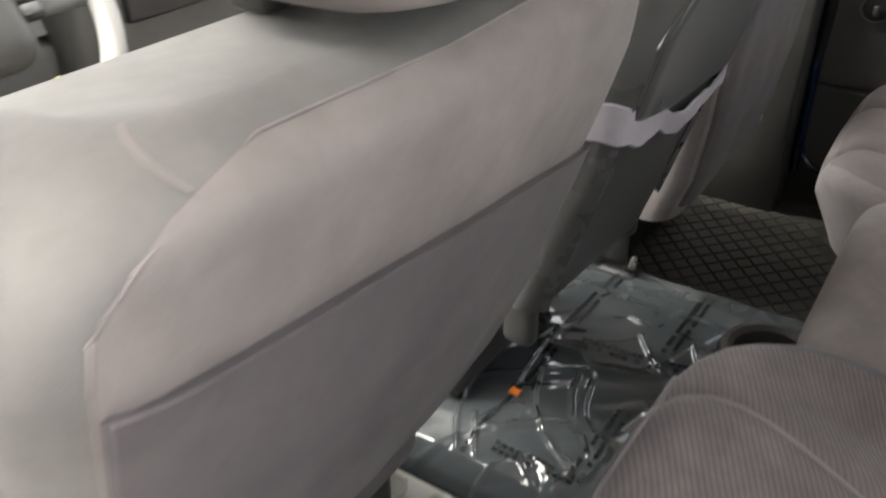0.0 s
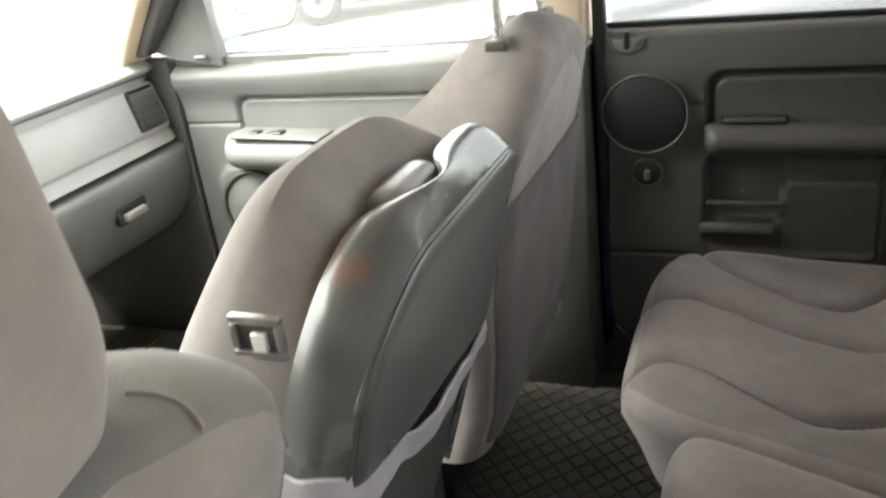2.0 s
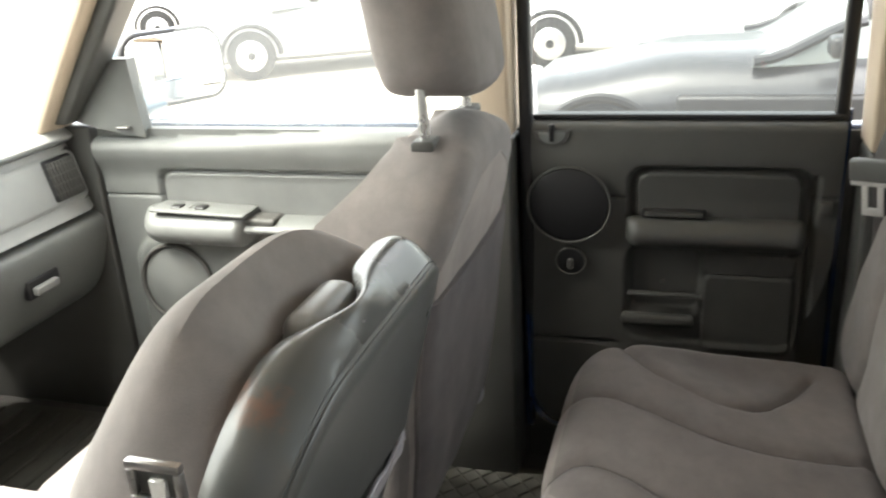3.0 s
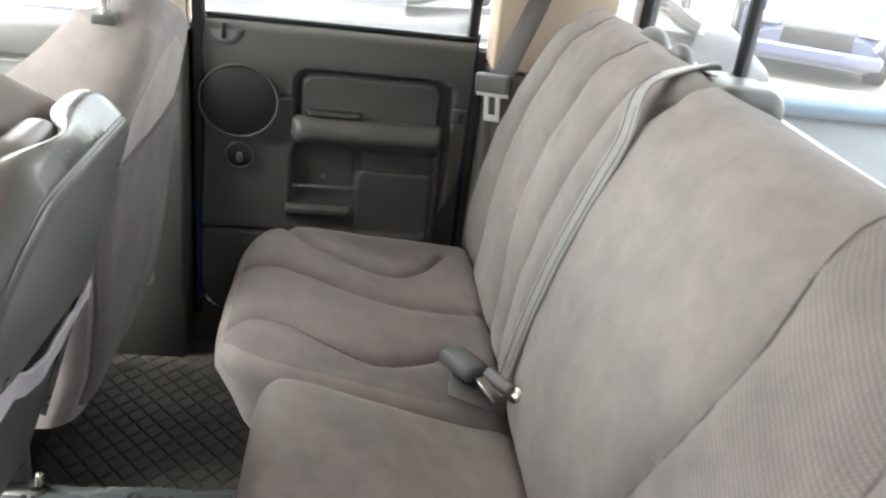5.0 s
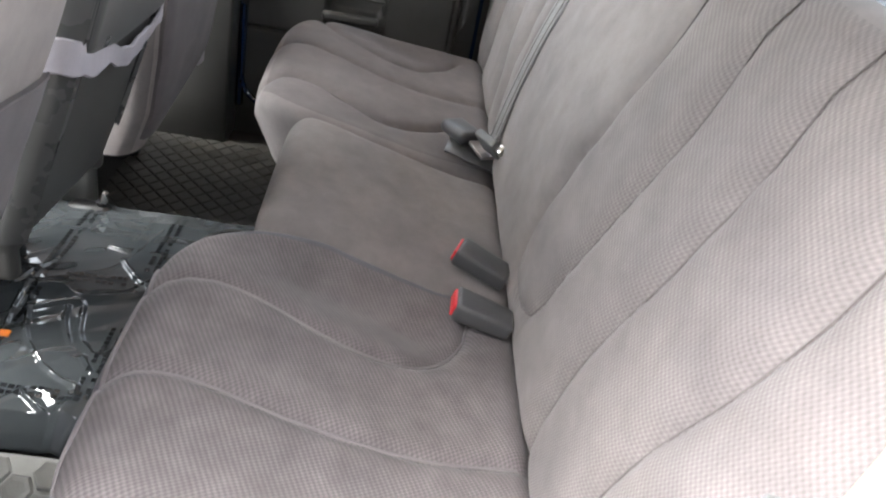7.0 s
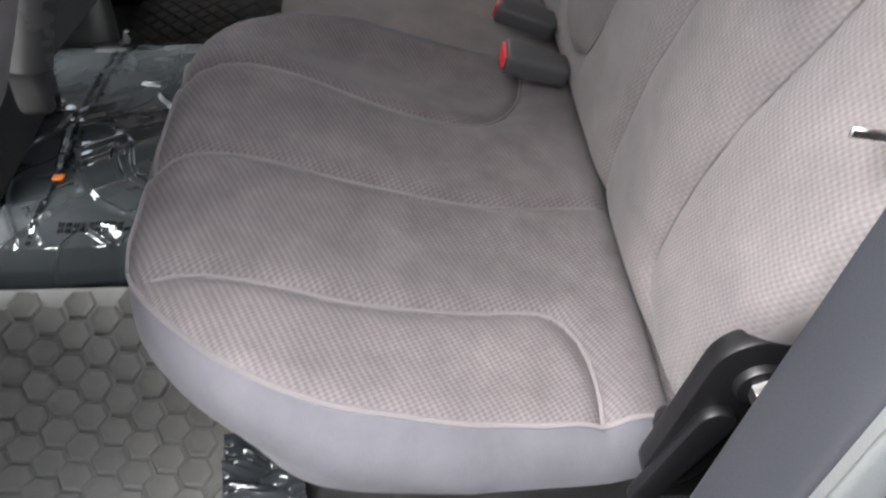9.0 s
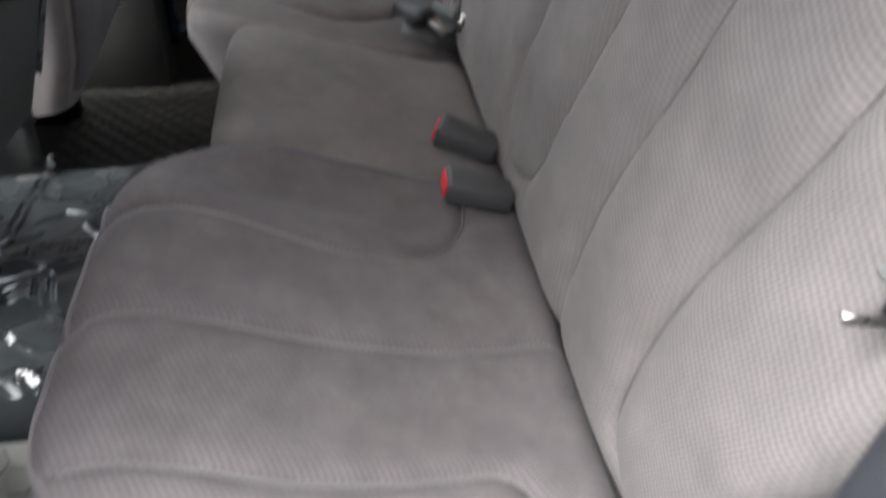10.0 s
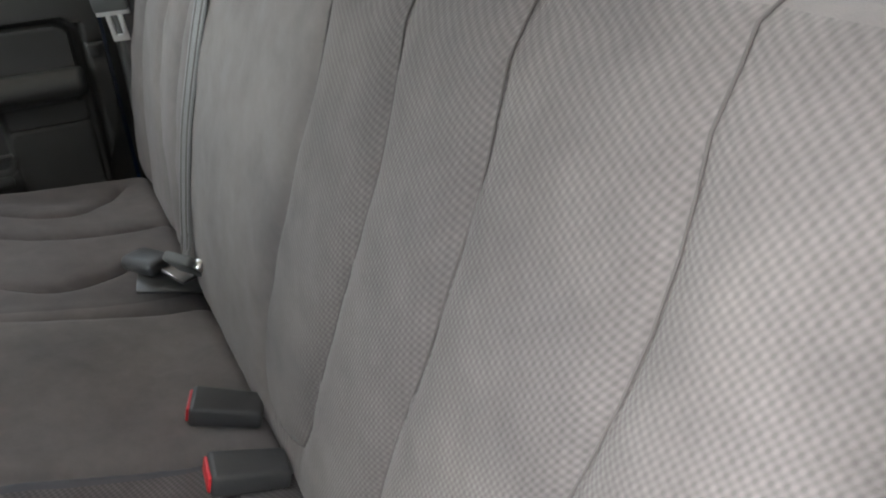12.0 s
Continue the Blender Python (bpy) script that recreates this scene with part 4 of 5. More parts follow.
cushion("middle_cushion", seat_l,
        lambda y: straight(y, [(-0.475, -0.152), (-0.35, -0.157), (-0.18, -0.153), (-0.05, -0.147)]),
        lambda y: straight(y, [(-0.475, 0.160), (-0.30, 0.166), (-0.15, 0.172), (-0.05, 0.172)]),
        -0.125, 0.03, 0.03, [], z0=0.392, weave=False, crown=0.004, depth=0.14, tuck=1.0, under=0.02, rise=0.068)
cushion("cushion", seat_r,
        lambda y: straight(y, [(-0.475, 0.163), (-0.30, 0.169), (-0.15, 0.175), (-0.05, 0.18)]),
        lambda y: straight(y, [(-0.475, 0.712), (-0.37, 0.704), (-0.26, 0.672), (-0.20, 0.655), (-0.13, 0.635), (-0.05, 0.62)]),
        -0.054, 0.11, 0.115, depth=0.10, tuck=0.985, under=0.03, weave="soft", rise=0.058, seams=
        [[(0.258, -0.048), (0.270, -0.065), (0.295, -0.105), (0.290, -0.15), (0.268, -0.20), (0.250, -0.27), (0.275, -0.335), (0.30, -0.366)],
         [(0.416, -0.045), (0.432, -0.07), (0.448, -0.118), (0.43, -0.18), (0.412, -0.24), (0.410, -0.30), (0.420, -0.36), (0.436, -0.44)],
         [(0.615, -0.115), (0.56, -0.155), (0.53, -0.19), (0.50, -0.26), (0.512, -0.312), (0.575, -0.355), (0.64, -0.39)]],
        scoops=((0.22, -0.27, 0.05, 0.13, 0.006), (0.60, -0.28, 0.05, 0.10, 0.014)))
backrest("backrest", seat_l,
         lambda z: straight(z, [(0.34, -0.655), (0.44, -0.668), (0.52, -0.70), (0.60, -0.735), (0.70, -0.748), (0.80, -0.752), (0.86, -0.745)]),
         lambda z: straight(z, [(0.34, 0.178), (0.45, 0.205), (0.58, 0.212), (0.72, 0.200), (0.86, 0.145)]),
         [[(-0.211, 0.838), (-0.215, 0.80), (-0.215, 0.75), (-0.209, 0.70), (-0.192, 0.64), (-0.165, 0.565), (-0.148, 0.51), (-0.143, 0.46), (-0.165, 0.430), (-0.21, 0.427), (-0.25, 0.446)],
          [(-0.342, 0.840), (-0.352, 0.81), (-0.356, 0.76), (-0.356, 0.71), (-0.342, 0.655), (-0.324, 0.60), (-0.296, 0.53), (-0.277, 0.485), (-0.25, 0.446)],
          [(-0.473, 0.842), (-0.479, 0.81), (-0.480, 0.76), (-0.475, 0.70), (-0.462, 0.64), (-0.438, 0.57), (-0.420, 0.51), (-0.410, 0.45), (-0.412, 0.40)],
          [(-0.613, 0.842), (-0.621, 0.81), (-0.624, 0.77), (-0.619, 0.71), (-0.603, 0.65), (-0.580, 0.59), (-0.560, 0.52), (-0.550, 0.46), (-0.556, 0.43), (-0.59, 0.405), (-0.64, 0.40)]],
         plain_from=((0.43, -0.165), (0.46, -0.143), (0.51, -0.148), (0.565, -0.165), (0.64, -0.192), (0.70, -0.209), (0.75, -0.215), (0.838, -0.211)))
backrest("backrest", seat_r,
         lambda z: straight(z, [(0.34, 0.186), (0.45, 0.213), (0.58, 0.220), (0.72, 0.208), (0.86, 0.153)]),
         lambda z: straight(z, [(0.34, 0.70), (0.45, 0.745), (0.62, 0.720), (0.80, 0.66), (0.86, 0.62)]),
         [[(0.225, 0.838), (0.255, 0.82), (0.28, 0.75), (0.300, 0.645), (0.308, 0.55), (0.307, 0.48), (0.29, 0.40)],
          [(0.36, 0.838), (0.392, 0.815), (0.418, 0.73), (0.435, 0.625), (0.415, 0.54), (0.382, 0.47), (0.375, 0.40)],
          [(0.53, 0.838), (0.562, 0.81), (0.590, 0.72), (0.604, 0.625), (0.598, 0.54), (0.579, 0.46), (0.60, 0.40)]], weave=False, nu=140, nv=120)
# frames under the cushions
part("frame", rbox((-0.50, -0.46, 0.07), (0.17, -0.22, 0.31), 0.01), BLACK, seat_l)
part("frame", rbox((0.19, -0.46, 0.07), (0.66, -0.16, 0.25), 0.01), BLACK, seat_r)

# black hinge bracket at the open door, with its bolt
bracket = thing("seat_hinge", "black steel seat hinge with a zinc bolt", "bracket")


def capsule(x0, x1, p, q, r, s, n=14):
    """A flat link lying in the y-z plane: round ends of radius r at p and s at q, from x0 to x1."""
    ang = math.atan2(q[1] - p[1], q[0] - p[0])
    ring = [(p[0] + r * math.cos(ang + math.pi / 2 + math.pi * i / n), p[1] + r * math.sin(ang + math.pi / 2 + math.pi * i / n)) for i in range(n + 1)]
    ring += [(q[0] + s * math.cos(ang - math.pi / 2 + math.pi * i / n), q[1] + s * math.sin(ang - math.pi / 2 + math.pi * i / n)) for i in range(n + 1)]
    bm = bmesh.new()
    a = [bm.verts.new((x0, y, z)) for y, z in ring]
    b = [bm.verts.new((x1, y, z)) for y, z in ring]
    bm.faces.new(a)
    bm.faces.new(b[::-1])
    for i in range(len(a)):
        bm.faces.new((a[i], a[(i + 1) % len(a)], b[(i + 1) % len(a)], b[i]))
    bmesh.ops.recalc_face_normals(bm, faces=bm.faces[:])
    bmesh.ops.bevel(bm, geom=[e for e in bm.edges if abs(e.verts[0].co.x - e.verts[1].co.x) < 1e-6], offset=0.003, segments=2, profile=0.5, affect="EDGES")
    return bm


plate = part("plate", capsule(-0.700, -0.684, (-0.462, 0.490), (-0.434, 0.395), 0.029, 0.022), BLACK_STEEL, bracket)
part("lug", capsule(-0.708, -0.698, (-0.446, 0.45), (-0.415, 0.37), 0.013, 0.010), BLACK_STEEL, plate)
part("boss", cyl((-0.706, -0.466, 0.484), (-0.68, -0.466, 0.484), 0.016, 0.018, 28, 0.003), BLACK_STEEL, plate)
part("bolt", cyl((-0.713, -0.466, 0.484), (-0.70, -0.466, 0.484), 0.009, None, 6, 0.001), STEEL, plate)
part("hinge_cover", rbox((-0.672, -0.50, 0.30), (-0.645, -0.43, 0.40), 0.014, 4), BLACK, bracket)

# centre shoulder-belt loop on top of the bench
guide = thing("belt_guide", "grey moulded belt guide on top of the bench", "belt guide")
part("body", rbox((0.112, -0.665, 0.80), (0.200, -0.585, 0.855), 0.022, 5), VINYL, guide)
part("lug", rbox((0.196, -0.66, 0.80), (0.262, -0.60, 0.846), 0.016, 4), VINYL, guide)
part("slot", rbox((0.196, -0.618, 0.842), (0.250, -0.602, 0.8485), 0.003), BLACK, guide)
for x, r in ((0.43, 0.040), (0.32, 0.030)):
    cap = thing("bench_cap", "dark oval mesh cap behind the bench top", "cap", "bench caps")
    part("shell", smooth(bmesh_dome((x, -0.615, 0.838), r, 0.5 * r, 0.022)), PLASTIC, cap)


# ---- rear seat belts ----
def on_back(x, z, lift=0.013):
    return (x, back_y(min(z, 0.83)) + lift, z)


belt = thing("shoulder_belt", "grey centre shoulder belt running down the bench", "seat belt")
line = curve_points([(0.222, -0.615, 0.852), (0.205, -0.592, 0.857), on_back(0.180, 0.836, 0.030), on_back(0.156, 0.78, 0.018), on_back(0.161, 0.72, 0.015), on_back(0.171, 0.62, 0.015), on_back(0.182, 0.52, 0.016), on_back(0.184, 0.47, 0.018), on_back(0.176, 0.452, 0.022)], 40)
part("webbing", ribbon(line, 0.028, [Vector((0.1, 0.25, 0.95)).lerp(Vector((-0.25, 0.95, 0.15)), min(1, i / 9)) for i in range(len(line))]), WEBBING, belt)
for k in (-0.007, 0.007):
    part("ridge", ribbon([p + Vector((k, 0.0018 + 0.26 * k, 0.0002)) for p in line[8:]], 0.0022, (-0.25, 0.95, 0.15), 0.0004), SEAM, belt)
tm = pose(0.158, -0.424, 0.450, 50, 0, 32)
tongue = part("tongue", rbox((-0.024, -0.018, -0.006), (0.024, 0.022, 0.008), 0.004, 3, tm), PLASTIC, belt, "grey latch plate")
for k in (-0.0105, 0.0105):
    part("blade", rbox((k - 0.0035, -0.052, -0.0015), (k + 0.0035, -0.014, 0.0015), 0.001, 1, tm), CHROME, tongue)
part("blade", rbox((-0.014, -0.058, -0.0015), (0.014, -0.050, 0.0015), 0.001, 1, tm), CHROME, tongue)
part("edge", rbox((-0.034, -0.012, -0.003), (-0.022, 0.012, 0.010), 0.002, 2, tm), CHROME, tongue)
buckle = thing("belt_buckle", "grey oval centre belt buckle lying on the cushion", "seat belt buckle", "rear belt buckles")
part("body", rbox((-0.022, -0.036, -0.011), (0.022, 0.036, 0.011), 0.010, 4, pose(0.234, -0.385, 0.433, -4, 0, -62)), BUCKLE, buckle)
part("stalk", rbox((-0.012, -0.03, -0.003), (0.012, 0.035, 0.003), 0.001, 1, pose(0.194, -0.412, 0.430, 10, 0, -62)), STEEL, buckle)
part("cover_flap", rbox((-0.03, -0.05, -0.002), (0.03, 0.04, 0.002), 0.0015, 2, pose(0.195, -0.402, 0.4155, 12, 0, -10)), VINYL, buckle)


def red_buckle(x, y, z, turn, tip):
    """A belt buckle: body towards the front, red release button in its end, steel stalk behind."""
    b = thing("belt_buckle", "dark grey belt buckle with a red release button", "seat belt buckle", "rear belt buckles")
    m = pose(x, y, z, tip, 0, turn) @ Matrix.Scale(0.8, 4)
    body = part("body", rbox((-0.026, -0.048, -0.014), (0.026, 0.040, 0.015), 0.006, 3, m, lambda p: (p.x * (1 - 2.2 * max(0, -p.y)), p.y, p.z * (1.0 - 2.0 * max(0, -p.y)))), BUCKLE, b)
    part("button", rbox((-0.021, 0.0385, -0.009), (0.021, 0.0435, 0.0105), 0.0025, 2, m), RED, b, "red release button")
    part("stalk", rbox((-0.009, -0.095, -0.003), (0.009, -0.045, 0.002), 0.001, 1, m), STEEL, b)
    return b


red_buckle(-0.126, -0.402, 0.424, -18, 15)
red_buckle(-0.226, -0.398, 0.422, -4, 15)
tagw = thing("paper_tag", "small white tag in the seat crease", "tag")
part("sheet", rbox((-0.327, -0.452, 0.390), (-0.303, -0.4495, 0.412), 0.0008, 1), shader("white_tag", (0.7, 0.68, 0.62), 0.7, stain=0.1, stain_size=80), tagw)

# far outer belt with its tongue
belt = thing("outer_belt", "grey-brown outer seat belt hanging from the pillar", "seat belt")
line = curve_points([(0.765, -0.552, 0.935), (0.752, -0.545, 0.915), (0.722, -0.505, 0.82), (0.702, -0.466, 0.715), (0.704, -0.472, 0.65), (0.715, -0.48, 0.56), (0.72, -0.485, 0.45)], 30)
part("webbing", ribbon(line, 0.046, (-0.6, 0.75, 0.1)), WEBBING_DARK, belt)
tm = pose(0.698, -0.448, 0.695, -6, 4, 60)
tn = part("tongue", rbox((-0.03, -0.006, -0.012), (0.03, 0.008, 0.020), 0.004, 3, tm), PLASTIC, belt)
part("blade", join(*[rbox(lo, hi, 0.002, 2, tm) for lo, hi in (((-0.030, -0.002, -0.020), (0.030, 0.003, -0.010)), ((-0.015, -0.002, -0.055), (-0.006, 0.003, -0.018)),
                                                                ((0.006, -0.002, -0.055), (0.015, 0.003, -0.018)), ((-0.015, -0.002, -0.064), (0.015, 0.003, -0.052)))]), METAL_SHINE, tn)
part("guide_cover", rbox((0.742, -0.605, 0.925), (0.79, -0.505, 0.985), 0.018, 4), BEIGE, belt)


belt = thing("outer_belt", "dark outer seat belt beside the open door", "seat belt")
line = curve_points([(-0.770, -0.56, 0.97), (-0.764, -0.54, 0.88), (-0.757, -0.507, 0.77), (-0.749, -0.490, 0.70), (-0.741, -0.480, 0.60), (-0.730, -0.47, 0.50)], 34)
part("webbing", ribbon(line, 0.040, (0.80, 0.58, 0.1)), WEBBING_DARK, belt)
tm = pose(-0.722, -0.474, 0.690, 0, -10, 90) @ Matrix.Scale(0.6, 4)
tn = part("tongue", rbox((-0.034, -0.012, 0.002), (0.034, 0.014, 0.012), 0.004, 3, tm), PLASTIC, belt, "grey latch plate with a bright corner")
part("grip", rbox((-0.024, -0.012, -0.030), (0.016, 0.006, -0.003), 0.006, 3, tm), BLACK, tn)
part("corner", rbox((-0.040, -0.004, 0.003), (-0.028, 0.010, 0.018), 0.003, 2, tm), METAL_SHINE, tn)
part("blade", rbox((0.012, -0.003, -0.030), (0.048, 0.001, -0.022), 0.001, 1, tm), CHROME, tn)


# ---- front seats ----
def shoulder(low, high, power, n=16):
    """Half widths of a seat back: full up to low, then rounded in towards high."""
    return [(0.25, 0.86), (0.45, 0.95)] + [(low + (high - low) * i / n, (1 - (i / n) ** power) ** (1 / power)) for i in range(n + 1)]


def front_seat(cx, dy, label, top=0.785, rest=0.768, wide=0.225, hx=0.0, hw=0.138, hem=0.648, tilt=0.0, lid=0.885, cut=0.0, head=0.07, arc=0.22, lean=((0.25, 0.245), (0.35, 0.175), (0.45, 0.105), (0.55, 0.062), (0.65, 0.03), (0.74, 0.0), (0.79, -0.010), (0.82, 0.0)), rounding=None):
    """A front bucket seat seen from behind: rear face leaning back, map pocket, headrest on two posts."""
    s = thing("front_seat", label, "car seat", "front seats")

    def rear_y(z):
        return dy + straight(z, lean)

    def half(z):
        if rounding:
            return wide * straight(z, rounding) - 0.55 * drop(top - z, 0.06)
        return wide * straight(z, [(0.25, 0.86), (0.45, 0.95), (0.62, 1.0), (0.74, 1.035)]) - 0.9 * drop(top - z, 0.072)

    z0 = 0.27

    def foot(u):
        return z0 + cut * u

    def F(u, v):
        z = foot(u) + (top - foot(u)) * v
        x = cx + (2 * u - 1) * half(z)
        e = half(z) - abs(x - cx)
        y = rear_y(z) + 0.95 * drop(max(0, e), 0.045) + 1.0 * drop(top - z, 0.05 if cut else 0.038) - 0.006 * math.sin(math.pi * u) * math.sin(math.pi * v)
        y += 0.002 * noise.noise(Vector((x * 14, z * 14, cx)))
        return Vector((x, y, z + (0.016 if cut else -0.010) * math.cos((2 * u - 1) * 1.5) * blend(v, [(0.7, 0), (1, 1)])))

    def B(u, v):
        z = foot(u) + (top - foot(u)) * v
        x = cx + (2 * u - 1) * half(z)
        return Vector((x, rear_y(z) + (straight(z, [(0.3, 0.20), (0.66, 0.19), (0.74, 0.165), (0.79, 0.125), (0.815, 0.10)]) if cut else 0.125) - 0.02 * math.cos((2 * u - 1) * 1.6) * math.sin(math.pi * v), z - 0.012 * blend(v, [(0.7, 0), (1, 1)])))
    def edge(v):
        """How far the back panel's seam lies in from the side at the height v."""
        t = max(0.0, (min(v, lid) - lid + arc) / arc)
        return 0.035 + 0.30 * t ** 2.4 if cut else 0.046 + 0.15 * (1 - math.sqrt(max(0.0, 1 - t * t)))

    def warp(u, v):
        e = edge(v)
        return u / 0.1 * e if u < 0.1 else 1 - (1 - u) / 0.1 * e if u > 0.9 else e + (u - 0.1) / 0.8 * (1 - 2 * e)
    cols = [0.1 * k / 14 for k in range(14)] + [0.1 + 0.8 * k / 40 for k in range(41)] + [0.9 + 0.1 * k / 14 for k in range(1, 15)]
    rows = [lid * k / 50 for k in range(51)] + [lid + (1 - lid) * (1 - (1 - k / 10) ** 2) for k in range(1, 11)]
    back = part("backrest", solid(lambda u, v: F(warp(u, v), v), lambda u, v: B(warp(u, v), v), 60, 60, uv=lambda p: (p.x, p.z), mats=lambda u, v: 0 if 0.1 < u < 0.9 and v < lid else 1, su=cols, sv=rows, side_rows=6), [SEATBACK, VELOUR if cut else SIDECLOTH], s)
    # piping round the back panel
    vs = [0.1 + (lid - 0.1) * k / 24 for k in range(25)]
    ring = [F(edge(v), v) for v in vs] + [F(0.5, lid)] + [F(1 - edge(v), v) for v in reversed(vs)]
    part("seam", tube(ring, 0.0009, 6), SEATBACK, back)
    if not cut:
        low = lid - 0.012
        for k in (0, 1):
            part("seam", tube([F(abs(k - edge(low) * (1 - 0.5 * i / 10)), low + (0.999 - low) * i / 10) + Vector((0, -0.0006, 0.0004)) for i in range(11)], 0.0012, 6), SEATBACK, back)
    # map pocket

    def P(u, v):
        low = max(0.30, foot(0.05 + 0.9 * u) + 0.012)
        z = low + (hem + tilt * (1 - u) - low) * v
        uu = 0.05 + 0.90 * u
        p = F(uu, (z - foot(uu)) / (top - foot(uu)))
        return Vector((p.x, p.y - 0.006 - 0.010 * math.sin(math.pi * u) * math.sin(math.pi * min(1, v * 0.9 + 0.05)) - 0.002 * noise.noise(Vector((p.x * 20, z * 20, 7))), z))

    def Q(u, v):
        p = P(u, v)
        q = F(0.05 + 0.90 * u, (p.z - foot(0.05 + 0.90 * u)) / (top - foot(0.05 + 0.90 * u)))
        return Vector((q.x, q.y + 0.002, p.z))
    part("map_pocket", solid(P, Q, 40, 30, uv=lambda p: (p.x, p.z), side_rows=2), POCKET, s, "darker cloth map pocket")
    part("pocket_hem", tube([P(i / 30, 1.0) for i in range(31)], 0.0014, 6), POCKET, s)
    # headrest
    hy = dy + (0.055 if cut else 0.066)

    def H(u, v):
        a = 2 * u - 1
        z = rest + 0.19 * v
        w = hw * ((0.50 if cut else 0.66) + (0.50 if cut else 0.34) * math.sqrt(1 - (1 - min(1, v / (0.32 if cut else 0.24))) ** 2)) * (1 - 0.10 * max(0, v - 0.6))
        return a, z, w

    def HF(u, v):
        a, z, w = H(u, v)
        e = min(1 - abs(a), v * (3.2 if cut else 6.0), (1 - v) * 1.8)
        return Vector((cx + hx + a * w, hy - 0.062 + 0.9 * drop(e * 0.115, 0.05) - 0.012 * (1 - a * a) + 0.03 * v, z - 0.010 * (1 - a * a) * (1 - v)))

    def HB(u, v):
        a, z, w = H(u, v)
        e = min(1 - abs(a), v * 3.2, (1 - v) * 1.8)
        return Vector((cx + hx + a * w, hy + head - 0.9 * drop(e * 0.115, 0.05) + 0.03 * v, z - 0.010 * (1 - a * a) * (1 - v)))
    hr = part("headrest", solid(HF, HB, 36, 30, uv=lambda p: (p.x, p.z), su=eased(36), sv=eased(30), side_rows=5), [SEATBACK if dy < 0.02 else VELOUR], s)
    for k in (-1, 1):
        x = cx + hx + k * (0.094 if cut else 0.05)
        py = hy - 0.005 if cut else hy + 0.05
        p = part("headrest_post", cyl((x, py, top - 0.03), (x, py + 0.005, rest + 0.05), 0.0065, None, 16), CHROME, hr)
        part("post_collar", rbox((x - 0.021, py - 0.014, top - 0.010), (x + 0.021, py + 0.014, top + 0.003), 0.004), PLASTIC_DARK_SHADED, hr)
    # cushion, base and rail
    part("cushion", rbox((cx - 0.24, dy + 0.20, 0.21), (cx + 0.24, dy + 0.66, 0.33), 0.045, 5), VELOUR, s)
    part("base", rbox((cx - 0.22, dy + 0.24, 0.12), (cx + 0.22, dy + 0.60, 0.22), 0.02), PLASTIC_DARK_SHADED, s)
    for k in (-1, 1):
        part("rail", rbox((cx + k * 0.19 - 0.02, dy + (0.20 if cut else 0.32), 0.055), (cx + k * 0.19 + 0.02, dy + 0.66, 0.13), 0.008), BLACK_STEEL, s)
    return s


front_seat(-0.510, 0.008, "driver's bucket seat with pale knit back and dark pocket", top=0.816, rest=0.824, wide=0.241, hx=0.042, hw=0.130, hem=0.655, tilt=0.075, lid=0.985, arc=0.075)
ps = front_seat(0.464, 0.04, "passenger bucket seat with pale knit back and dark pocket", top=0.815, rest=0.862, wide=0.225, hx=0.006, hw=0.122, cut=0.07, head=0.05, lean=((0.25, 0.10), (0.35, 0.066), (0.45, 0.052), (0.55, 0.042), (0.65, 0.026), (0.74, 0.0), (0.79, -0.010), (0.82, 0.0)), rounding=shoulder(0.50, 0.848, 2.3))
part("recliner_knob", rbox((0.625, 0.110, 0.30), (0.66, 0.142, 0.36), 0.012, 4), STRAP, ps, "pale plastic clip")
part("side_shield", rbox((0.26, 0.20, 0.14), (0.30, 0.45, 0.33), 0.02, 4), VINYL, ps)
fit_b = thing("rail_bolt", "bright bolt and bracket on the seat rail end", "bolt")
part("bracket", rbox((0.230, 0.165, 0.075), (0.270, 0.24, 0.185), 0.016, 4), BLACK_STEEL, fit_b)
part("bolt", cyl((0.250, 0.180, 0.185), (0.244, 0.174, 0.213), 0.006, 0.005, 6, 0.001), CHROME, fit_b)
part("washer", cyl((0.252, 0.183, 0.183), (0.252, 0.183, 0.191), 0.010, 0.010, 20, 0.001), BLACK_STEEL, fit_b)

# ---- centre seat: upright fold-down back between the bucket seats ----
mid = thing("centre_seat", "upright fold-down centre seat back, vinyl behind and velour in front", "car seat")
MX0, MX1 = -0.150, 0.165


def mid_rear(z):
    return straight(z, [(0.20, 0.165), (0.40, 0.098), (0.55, 0.052), (0.65, 0.026), (0.74, 0.0), (0.78, -0.008)])


def mid_edge_z(x, top=0.757):
    """The top line, rounded at its near shoulder and less so at the far one."""
    return top - 1.0 * drop(x - MX0, 0.10) - 0.6 * drop(MX1 - x, 0.035)


# vinyl rear panel, its edge rounded, with piping
Z0 = 0.565


def vinyl_F(u, v):
    x = MX0 + 0.004 + (MX1 - MX0 - 0.008) * u
    zt = mid_edge_z(x) - 0.004
    zb = Z0 + 0.03 * (1 - u) + 0.35 * drop(x - MX0, 0.08) + 0.25 * drop(MX1 - x, 0.05)
    z = zb + (zt - zb) * v
    e = min((x - MX0), (MX1 - x), (zt - z) + 0.004, (z - zb) + 0.004)
    return Vector((x, mid_rear(z) - 0.006 + 0.8 * drop(max(0, e), 0.016) - 0.004 * math.sin(math.pi * u) * math.sin(math.pi * v), z))


def vinyl_B(u, v):
    p = vinyl_F(u, v)
    return Vector((p.x, mid_rear(p.z) + 0.02, p.z))


panel = part("rear_panel", solid(vinyl_F, vinyl_B, 50, 40, su=eased(50), sv=eased(40), side_rows=3), VINYL, mid)
